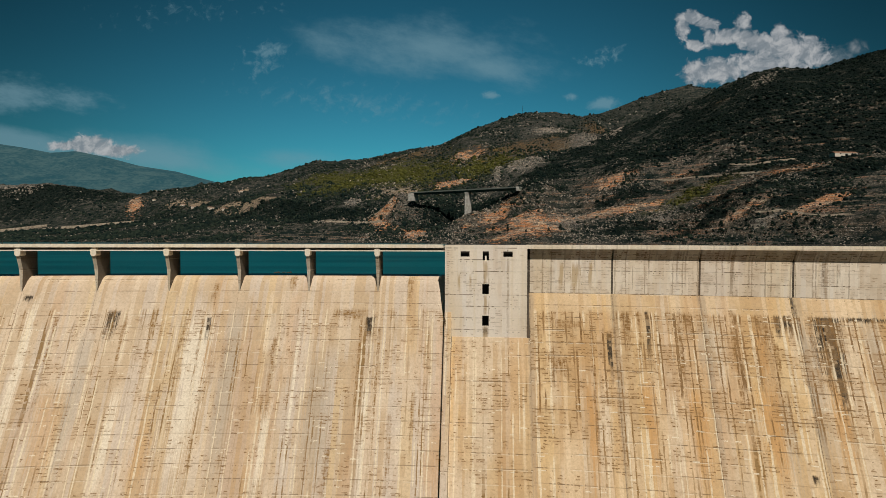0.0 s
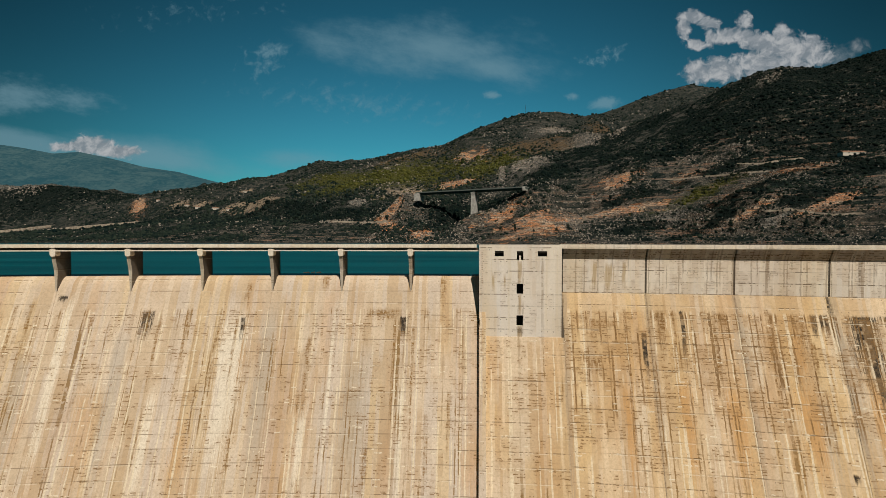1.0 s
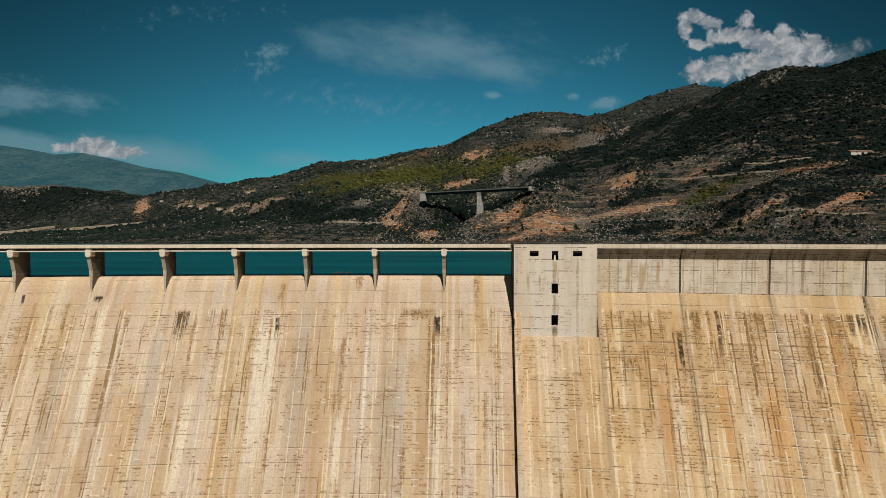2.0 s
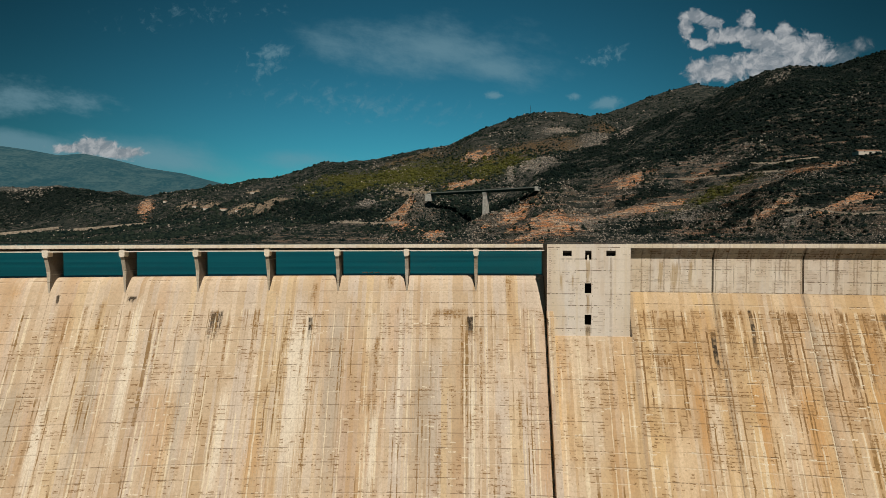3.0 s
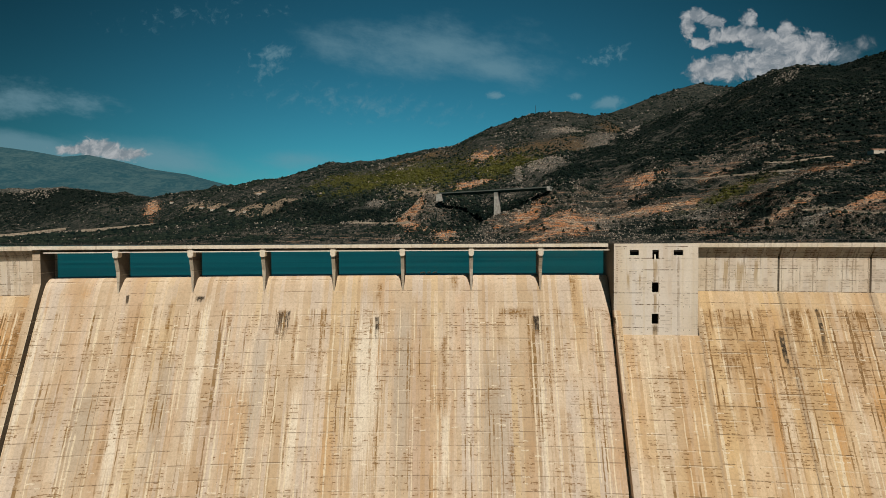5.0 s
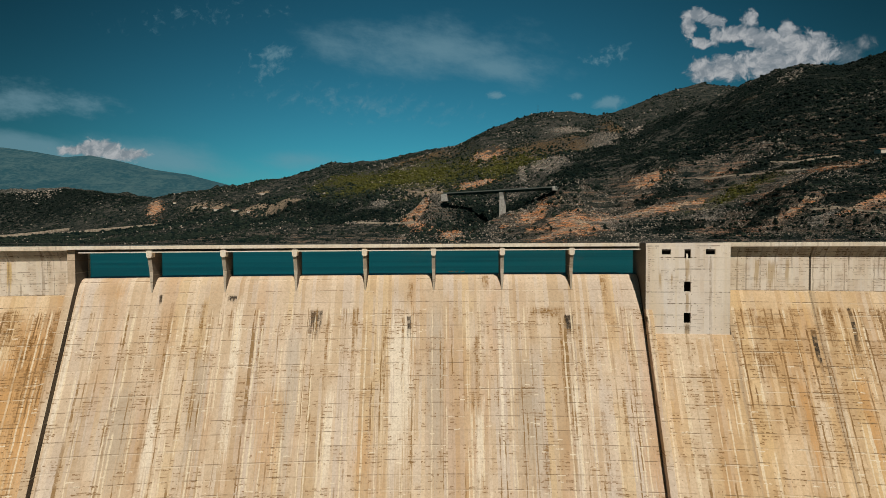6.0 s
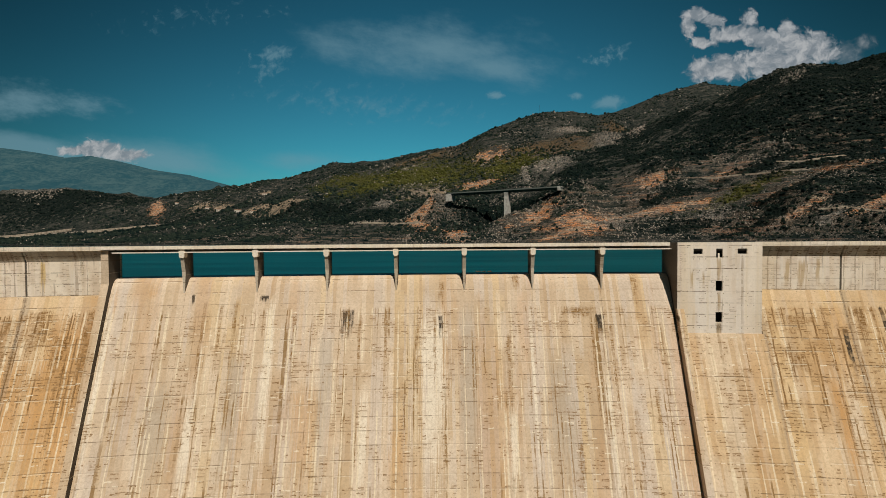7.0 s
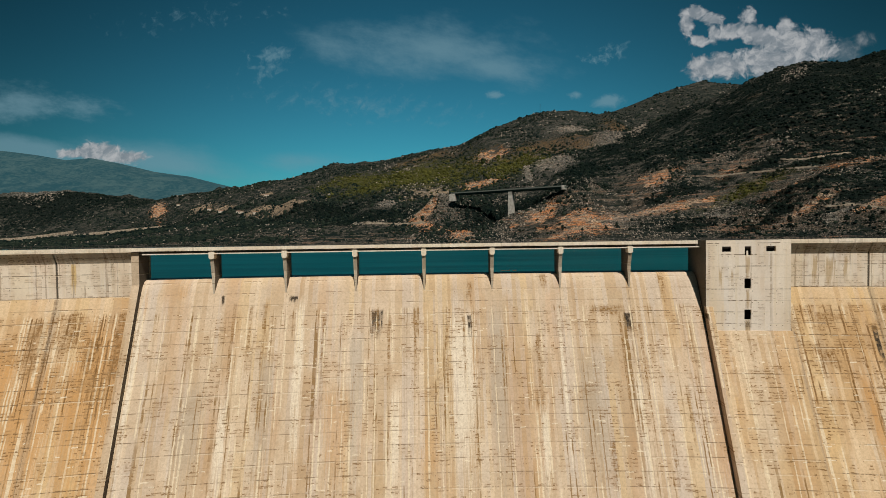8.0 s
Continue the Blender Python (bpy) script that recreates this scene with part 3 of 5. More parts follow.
part("front_wall", tower_front(), grey_mat, tower, "grey board-marked concrete wall with square openings")


bm = bmesh.new()
hull(bm, [[at(68.15 + d, TF + q, z) for d, q in ((-0.16, 0.3), (0.16, 0.3), (0.16, 0.42), (-0.16, 0.42))] for z in (-2.05, -1.1)])
part("window_bar", bm, pale_mat, tower, "pale upright bar in the opening")


def pier_face(z):
    return TF - 0.12 - BATTER * (TOWER_FOOT - z)


def train_r(z):
    return TF - 0.03 - BATTER * (-12.8 - z)


# thin dark sheet on the tower's flank, painting that side as shaded
part("tower_side", arc_solid([(TF, TOWER_FOOT), (TF, TOP), (6.3, TOP), (6.3, TOWER_FOOT)], T0, T0 + 0.012), side_shade_mat, tower)
z = TOWER_FOOT
while z > -56:
    lay_panel(tower, "plinth", T0 + 1.4, T1 + 0.7, z - LIFT, z, pier_face, flank_mat)
    z -= LIFT
part("training_wall", arc_solid([(train_r(-60), -60), (train_r(-12.8), -12.8), (train_r(-12.8) + 0.9, -12.75), (train_r(-60) + 8, -60)], T0 - 0.02, T0 + 1.38), face_mat, dam, "raised concrete training wall beside the spillway")


def left_r(z):
    return 0.5 - BATTER * (-6.6 - z)


part("training_wall", arc_solid([(left_r(-60), -60), (0.5, -6.6), (0.5, 0.25), (6.2, 0.25), (6.2, -60)], -61.05, -S_END), face_mat, dam, "raised concrete training wall beside the spillway")

# sheet added over the wall's inner side to darken it like shade
part("side_lining", arc_solid([(left_r(-60) + 0.02, -60), (0.52, -6.6), (0.52, 0.2), (5.2, 0.2), (5.2, -60)], -S_END + 0.002, -S_END + 0.02), wall_shade_mat, dam, "thin dark sheet painting shade on the training wall's side")

# bridge over the spillway
bridge = part("bridge_deck", arc_solid([(-0.15, 0.42), (-0.15, TOP), (0.35, TOP), (0.35, 0.75), (7.6, 0.75), (7.6, 0.42)], -61.15, T0 - 0.55), pale_mat, dam, "pale concrete bridge deck over the spillway bays")
# recessed girder in the dark joint concrete: under-deck shade put into its colour
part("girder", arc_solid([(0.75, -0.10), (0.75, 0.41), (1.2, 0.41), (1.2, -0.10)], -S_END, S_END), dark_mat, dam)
part("girder", arc_solid([(0.02, -0.34), (0.02, -0.11), (1.4, -0.11), (1.4, -0.34)], -S_END + 0.9, S_END), pale_mat, dam)


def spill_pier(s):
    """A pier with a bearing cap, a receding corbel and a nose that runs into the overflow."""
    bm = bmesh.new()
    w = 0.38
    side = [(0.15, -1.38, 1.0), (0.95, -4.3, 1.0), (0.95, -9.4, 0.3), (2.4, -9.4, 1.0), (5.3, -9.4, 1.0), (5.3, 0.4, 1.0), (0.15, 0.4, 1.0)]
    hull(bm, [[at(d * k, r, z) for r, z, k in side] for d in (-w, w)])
    pier = part("pier", bm, pier_mat, dam, "tapering concrete pier with shade painted on its sides")
    pier.data.materials.append(side_shade_mat)
    # faces turned sideways get the darker copy, painting them as shaded
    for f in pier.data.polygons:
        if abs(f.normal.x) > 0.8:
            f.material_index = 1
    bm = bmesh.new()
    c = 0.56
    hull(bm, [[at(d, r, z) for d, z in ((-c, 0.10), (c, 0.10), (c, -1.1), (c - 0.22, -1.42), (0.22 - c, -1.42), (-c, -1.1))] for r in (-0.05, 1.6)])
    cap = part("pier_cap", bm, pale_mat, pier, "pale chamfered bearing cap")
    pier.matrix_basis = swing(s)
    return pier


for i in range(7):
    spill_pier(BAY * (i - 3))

# ---------------------------------------------------------------- land and lake
BEARING = [-0.900, -0.831, -0.774, -0.722, -0.670, -0.596, -0.521, -0.441, -0.383, -0.326, -0.274, -0.234, -0.165, -0.051, 0.018, 0.076, 0.133, 0.191, 0.248, 0.317, 0.363, 0.420, 0.478, 0.518, 0.552, 0.592, 0.650, 0.707, 0.793, 0.834, 0.900, 1.052, 1.396]
SHORE_D = [620, 620, 620, 620, 620, 620, 620, 620, 620, 620, 620, 620, 620, 620, 600, 560, 520, 490, 470, 460, 450, 445, 438, 430, 420, 410, 395, 380, 360, 345, 330, 290, 240]
SHORE_Z = [-7, -7, -7, -7, -7, -7, -7, -7, -7, -7, -7, -7, -7, -7, -7, -7, -7, -7, -7, -7, -7, -7, -7, -7, -7, -7, -7, -7, -7, -7, -7, -7, -7]
FOOT_D = [1600, 1600, 1590, 1550, 1500, 1450, 1250, 1050, 980, 920, 880, 850, 800, 760, 740, 730, 680, 640, 600, 590, 570, 550, 530, 510, 490, 470, 450, 440, 430, 420, 400, 370, 330]
FOOT_Z = [8, 18, 24, 24, 30, 41, 43, 34, 35, 40, 32, 28, 29, 33, 26, 26, 29, 35, 33, 30, 31, 30, 26, 25, 24, 26, 35, 42, 47, 45, 43, 44, 50]
BENCH_D = [1850, 1850, 1800, 1750, 1700, 1650, 1500, 1300, 1150, 1000, 1000, 1000, 950, 900, 900, 900, 850, 800, 760, 720, 680, 650, 650, 650, 630, 620, 600, 600, 560, 555, 550, 550, 550]
BENCH_Z = [26, 34, 50, 64, 76, 85, 88, 76, 73, 75, 66, 58, 63, 73, 75, 74, 78, 80, 80, 80, 81, 82, 85, 91, 90, 94, 98, 106, 99, 100, 103, 114, 145]
SLOPE_D = [2100, 2100, 2100, 2050, 2000, 1900, 1800, 1600, 1550, 1500, 1450, 1400, 1350, 1300, 1300, 1300, 1300, 1300, 1300, 1250, 1100, 1000, 950, 900, 850, 800, 800, 800, 800, 780, 750, 750, 750]
SLOPE_Z = [34, 50, 88, 110, 130, 140, 140, 133, 138, 145, 145, 140, 143, 155, 166, 181, 196, 210, 225, 228, 190, 179, 186, 187, 184, 183, 198, 212, 221, 217, 215, 232, 283]
RIDGE_D = [2500, 2500, 2500, 2450, 2400, 2250, 2150, 2050, 2060, 2080, 2100, 2200, 2200, 2000, 1950, 1950, 1950, 1970, 1980, 1950, 1700, 1500, 1400, 1350, 1320, 1280, 1250, 1220, 1180, 1150, 1100, 1000, 900]
RIDGE_Z = [232, 240, 250, 236, 209, 177, 196, 212, 241, 255, 296, 340, 332, 349, 365, 416, 460, 496, 503, 472, 367, 356, 362, 367, 379, 393, 414, 421, 403, 411, 413, 412, 432]
HOLLOW_D = [3000, 3000, 3000, 3000, 3000, 3000, 3000, 3000, 3000, 3000, 3000, 3000, 3000, 2700, 2600, 2600, 2600, 2600, 2600, 2250, 2000, 1900, 1900, 1900, 1900, 1700, 1600, 1600, 1600, 1600, 1500, 1500, 1500]
HOLLOW_Z = [263, 269, 268, 264, 250, 228, 248, 265, 281, 281, 315, 383, 382, 374, 390, 449, 508, 537, 537, 529, 318, 322, 335, 345, 362, 390, 494, 494, 494, 512, 514, 548, 615]
FAR_D = [4300, 4300, 4300, 4300, 4300, 4300, 4300, 4300, 4300, 4300, 4300, 4300, 4300, 4300, 4300, 4300, 4300, 4300, 4300, 2700, 2700, 2700, 2700, 2700, 2700, 2700, 2700, 2700, 2700, 2700, 2700, 2700, 2700]
FAR_Z = [805, 764, 719, 733, 688, 608, 557, 467, 377, 376, 376, 375, 374, 372, 371, 370, 369, 369, 368, 659, 699, 760, 806, 831, 815, 808, 771, 739, 707, 707, 706, 705, 702]
# a camera position: land lines and patches are placed to fit its view
VIEWPOINT = Vector((27.2, -107.2, 0))
HEADING = radians(2.0)


class Lattice:
    """Smooth value noise on a plane."""

    def __init__(self, seed):
        self.grid = np.random.RandomState(seed).rand(256, 256)

    def value(self, x, y):
        xi, yi = np.floor(x).astype(int), np.floor(y).astype(int)
        fx, fy = x - xi, y - yi
        fx, fy = fx * fx * (3 - 2 * fx), fy * fy * (3 - 2 * fy)
        g = self.grid
        a, b = g[xi % 256, yi % 256], g[(xi + 1) % 256, yi % 256]
        c, d = g[xi % 256, (yi + 1) % 256], g[(xi + 1) % 256, (yi + 1) % 256]
        return (a * (1 - fx) + b * fx) * (1 - fy) + (c * (1 - fx) + d * fx) * fy

    def fbm(self, x, y, octaves=5, ridged=False):
        total, amp, norm = 0.0, 1.0, 0.0
        for k in range(octaves):
            v = self.value(x * 2 ** k + 17 * k, y * 2 ** k - 9 * k)
            total = total + amp * (1 - abs(2 * v - 1) if ridged else v)
            norm += amp
            amp *= 0.5
        return total / norm


relief = Lattice(4)
# patches of the hillsides: bearing, distance, half width (bearing), half depth (metres)
EARTH = [(0.238, 573, 0.058, 28), (0.225, 530, 0.064, 19), (0.397, 670, 0.037, 25), (0.386, 563, 0.103, 11), (0.053, 1086, 0.039, 31), (0.076, 1447, 0.028, 59), (-0.079, 762, 0.028, 57), (-0.005, 653, 0.025, 28), (0.489, 553, 0.014, 10), (0.644, 486, 0.041, 15), (0.541, 612, 0.030, 14), (-0.595, 1735, 0.014, 148), (0.673, 431, 0.046, 6), (0.845, 399, 0.057, 6), (0.799, 516, 0.069, 17), (0.155, 641, 0.040, 22), (-0.832, 1495, 0.034, 43)]
GOLD = [(0.196, 1391, 0.069, 98), (0.593, 998, 0.046, 21), (0.340, 1665, 0.030, 187), (0.25, 1300, 0.05, 90), (-0.05, 1700, 0.06, 80)]
BARE = [(-0.338, 1053, 0.041, 71), (-0.407, 1141, 0.023, 37), (-0.470, 1392, 0.018, 55), (-0.510, 1489, 0.018, 91), (-0.378, 1529, 0.011, 20), (-0.051, 1011, 0.046, 50), (-0.751, 3403, 0.046, 332), (-0.384, 1129, 0.023, 23)]
ROCK = [(-0.028, 820, 0.055, 81), (0.650, 668, 0.057, 27), (0.145, 1067, 0.009, 151), (0.202, 1115, 0.046, 168), (0.317, 1296, 0.034, 109), (0.685, 1077, 0.030, 108), (0.845, 757, 0.029, 24), (-0.188, 796, 0.046, 14), (-0.303, 900, 0.018, 12), (-0.142, 934, 0.025, 44), (0.300, 557, 0.044, 27), (0.503, 512, 0.030, 23), (0.730, 406, 0.034, 7), (0.627, 433, 0.023, 6), (0.248, 1605, 0.046, 109), (0.374, 1432, 0.023, 220), (-0.832, 2703, 0.069, 387), (-0.786, 1516, 0.057, 78), (-0.395, 937, 0.016, 9)]
GREEN = [(-0.074, 1327, 0.126, 210), (0.110, 1224, 0.069, 123), (-0.188, 1470, 0.069, 105), (0.593, 544, 0.092, 17), (-0.154, 1191, 0.069, 65)]
# dark woods; the later right-hand patches also darken the slope as cloud shade
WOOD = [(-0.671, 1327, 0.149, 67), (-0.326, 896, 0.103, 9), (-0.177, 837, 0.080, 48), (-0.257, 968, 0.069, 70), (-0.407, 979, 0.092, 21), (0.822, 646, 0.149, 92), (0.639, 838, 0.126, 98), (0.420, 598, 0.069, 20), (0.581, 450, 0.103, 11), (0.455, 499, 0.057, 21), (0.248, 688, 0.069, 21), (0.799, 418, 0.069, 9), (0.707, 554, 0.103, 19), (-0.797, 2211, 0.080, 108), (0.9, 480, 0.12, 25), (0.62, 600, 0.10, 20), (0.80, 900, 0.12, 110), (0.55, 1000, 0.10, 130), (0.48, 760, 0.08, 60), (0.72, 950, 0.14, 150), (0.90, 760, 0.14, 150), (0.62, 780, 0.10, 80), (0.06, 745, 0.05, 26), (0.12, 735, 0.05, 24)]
SHADED_PINES = [(0.85, 560, 0.12, 60), (0.95, 640, 0.12, 110), (0.72, 700, 0.12, 70), (0.80, 1050, 0.16, 160), (0.62, 1120, 0.08, 120), (0.45, 1250, 0.08, 150), (0.40, 900, 0.08, 90), (0.66, 480, 0.08, 12), (0.33, 1050, 0.06, 130), (0.38, 1250, 0.05, 150), (0.26, 900, 0.06, 80), (0.07, 720, 0.05, 40), (0.13, 715, 0.04, 30), (0.05, 800, 0.06, 75), (-0.80, 2400, 0.20, 270), (-0.60, 2150, 0.09, 140), (0.88, 1000, 0.18, 230), (0.70, 830, 0.14, 120), (0.55, 900, 0.10, 110), (0.13, 765, 0.055, 65)]     # denser pine woods, their near-black tone painting cloud shade on the slopes


def patch(places, u, d):
    """How far inside the nearest of some patches a place lies: 1 at a middle, 0 at a rim."""
    best = np.zeros(np.broadcast(u, d).shape)
    for cu, cd, ru, rd in places:
        best = np.maximum(best, 1 - np.sqrt(((u - cu) / ru) ** 2 + ((d - cd) / rd) ** 2))
    return best


MOUNDS = [(-0.035, 775, 36, 38), (0.232, 668, 26, 34), (0.085, 722, -8, 40), (0.10, 665, 16, 34), (0.028, 738, 20, 24), (0.17, 690, 12, 24)]     # bearing, distance, height, radius
LINES = [(SHORE_D, SHORE_Z), (FOOT_D, FOOT_Z), (BENCH_D, BENCH_Z), (SLOPE_D, SLOPE_Z), (RIDGE_D, RIDGE_Z), (HOLLOW_D, HOLLOW_Z), (FAR_D, FAR_Z)]


def land_height(u, d):
    """Height of the land beyond the lake, by bearing (a tangent) and distance ahead."""
    u, d = np.broadcast_arrays(np.asarray(u, float), np.asarray(d, float))
    ds = [np.interp(u, BEARING, a) for a, _ in LINES]
    zs = [np.interp(u, BEARING, b) for _, b in LINES]
    z = np.where(d < ds[0], -7 - (ds[0] - d) * 0.25, 0.0)
    z = np.maximum(z, -70)
    for k in range(6):
        w = (d - ds[k]) / (ds[k + 1] - ds[k])
        inside = (w >= 0) & (w < 1)
        z = np.where(inside, zs[k] * (1 - w) + zs[k + 1] * w, z)
    past = d >= ds[6]
    z = np.where(past, zs[6] - (d - ds[6]) * 0.4, z)
    x, y = u * d, d
    away = np.clip((d - ds[0]) / 300, 0, 1)
    rough = relief.fbm(x / 260, y / 420, 5, True) - 0.6
    small = relief.fbm(x / 40 + 50, y / 60, 4) - 0.5
    calm = np.ones_like(z)
    for k in (4, 6):
        calm = np.minimum(calm, 0.12 + np.clip(abs(d - ds[k]) / (0.13 * ds[k]), 0, 1))
    shelf = np.clip((d - ds[1] * 0.97) / 250, 0.12, 1)
    calm = calm * (1 + (shelf - 1) * np.clip((-0.2 - u) / 0.15, 0, 1))     # left shore flattened to keep the tracks clear in the camera's view
    craggy = np.clip(patch(ROCK, u, d) * 2, 0, 1) + 0.6 * np.clip(patch(EARTH, u, d) * 2, 0, 1)
    crag = relief.fbm(x / 22 + 9, y / 30, 4, True) - 0.55
    z = z + (rough * 60 * np.clip(d / 1500, 0.35, 2.0) + small * 10 + crag * craggy * 11) * away * np.clip(calm, 0, 1)
    for mu, md, mh, mr in MOUNDS:
        z = z + mh * np.exp(-(((u - mu) * md) ** 2 + (d - md) ** 2) / mr ** 2)
    # old terraces on the near slopes
    step = 9.0
    cut = np.floor(z / step) * step + step * np.clip((z / step - np.floor(z / step) - 0.7) / 0.3, 0, 1)
    terraced = np.clip((u - 0.12) / 0.15, 0, 1) * np.clip((900 - d) / 150, 0, 1) * np.clip(z / 12, 0, 1) * np.clip(small * 4 + 0.6, 0, 1)
    return z + (cut - z) * terraced * 0.85


def land_place(u, d):
    """World x and y of a bearing and a distance ahead."""
    c, s = math.cos(HEADING), math.sin(HEADING)
    return VIEWPOINT.x + d * s + u * d * c, VIEWPOINT.y + d * c - u * d * s


def valley_height(x, y):
    """The gorge below the dam and the country at its sides."""
    side = np.abs(x - 10) / 230
    z = BASE + 4 + 112 * np.clip(side, 0, 1) ** 1.6 + 90 * np.clip(side - 1, 0, 5)
    return z + (relief.fbm(x / 60, y / 60, 4) - 0.5) * 12


def build_land():
    # the country ahead
    us = np.concatenate([-np.geomspace(6.0, 1.4, 20, endpoint=False), np.linspace(-1.4, -0.98, 20, endpoint=False), np.linspace(-0.98, 0.98, 760), np.linspace(0.99, 1.4, 20), np.geomspace(1.45, 6.0, 20)])
    ds = np.concatenate([[112.0 + 8], np.geomspace(140, 235, 8, endpoint=False), np.geomspace(235, 2800, 400, endpoint=False), np.linspace(2800, 4700, 60)])
    U, D = np.meshgrid(us, ds)
    Z = land_height(U, D)
    Z = np.where((D > 2900) & (U < 0.3), np.minimum(Z, 200 - (D - 2900) * 0.05), Z)
    X, Y = land_place(U, D)
    verts = np.stack([X, Y, Z], -1).reshape(-1, 3)
    n, m = U.shape
    idx = np.arange(n * m).reshape(n, m)
    faces = np.stack([idx[:-1, :-1], idx[:-1, 1:], idx[1:, 1:], idx[1:, :-1]], -1).reshape(-1, 4)
    # the gorge downstream and the land behind it, joined at the dam
    xs = np.linspace(-3000, 3000, 121)
    ys = np.concatenate([np.linspace(-4000, -600, 30, endpoint=False), np.linspace(-600, 12, 50)])
    X2, Y2 = np.meshgrid(xs, ys)
    Z2 = valley_height(X2, Y2)
    v2 = np.stack([X2, Y2, Z2], -1).reshape(-1, 3)
    n2, m2 = X2.shape
    id2 = np.arange(n2 * m2).reshape(n2, m2) + len(verts)
    f2 = np.stack([id2[:-1, :-1], id2[:-1, 1:], id2[1:, 1:], id2[1:, :-1]], -1).reshape(-1, 4)
    me = bpy.data.meshes.new("ground")
    allv, allf = np.concatenate([verts, v2]), np.concatenate([faces, f2])
    me.vertices.add(len(allv))
    me.vertices.foreach_set("co", allv.ravel())
    me.loops.add(allf.size)
    me.loops.foreach_set("vertex_index", allf.ravel().astype(np.int32))
    me.polygons.add(len(allf))
    me.polygons.foreach_set("loop_start", (np.arange(len(allf)) * 4).astype(np.int32))
    me.update(calc_edges=True)
    me.validate()
    me.polygons.foreach_set("use_smooth", np.ones(len(allf), bool))
    return me


def patch_group():
    """A patch of ground with a ragged rim, by bearing and distance."""
    tree = bpy.data.node_groups.new("patch", "ShaderNodeTree")
    for key in ("u", "d", "ragged", "cu", "cd", "ru", "rd", "before"):
        tree.interface.new_socket(key, in_out="INPUT", socket_type="NodeSocketFloat")
    tree.interface.new_socket("mask", in_out="OUTPUT", socket_type="NodeSocketFloat")
    g = Graph(tree)
    i, o = g.node("NodeGroupInput").outputs, g.node("NodeGroupOutput")
    u = g.math("DIVIDE", g.math("SUBTRACT", g.math("MULTIPLY_ADD", i["before"], 1e-6, i["u"]), i["cu"]), i["ru"])
    d = g.math("DIVIDE", g.math("SUBTRACT", g.math("MULTIPLY_ADD", i["before"], 1e-6, i["d"]), i["cd"]), i["rd"])
    far = g.math("SQRT", g.math("ADD", g.math("MULTIPLY", u, u), g.math("MULTIPLY", d, d)))
    g.link(g.math("MAXIMUM", i["before"], g.ramp(g.math("ADD", far, i["ragged"]), 1.25, 0.75)), o.inputs[0])
    return tree


PATCH = patch_group()


def land_coords(g):
    pos = g.node("ShaderNodeNewGeometry").outputs["Position"]
    sep = g.node("ShaderNodeSeparateXYZ")
    g.link(pos, sep.inputs[0])
    x, y = g.math("SUBTRACT", sep.outputs[0], VIEWPOINT.x), g.math("SUBTRACT", sep.outputs[1], VIEWPOINT.y)
    c, sn = math.cos(HEADING), math.sin(HEADING)
    d = g.math("MAXIMUM", g.math("ADD", g.math("MULTIPLY", x, sn), g.math("MULTIPLY", y, c)), 1.0)
    lat = g.math("SUBTRACT", g.math("MULTIPLY", x, c), g.math("MULTIPLY", y, sn))
    return pos, sep.outputs[2], g.math("DIVIDE", lat, d), d


def patches(g, places, u, d, ragged):
    total = 0.0
    for cu, cd, ru, rd in places:
        n = g.node("ShaderNodeGroup")
        n.node_tree = PATCH
        for key, v in (("u", u), ("d", d), ("ragged", ragged), ("cu", cu), ("cd", cd), ("ru", ru), ("rd", rd), ("before", total)):
            g.put(n.inputs[key], v)
        total = n.outputs[0]
    return total


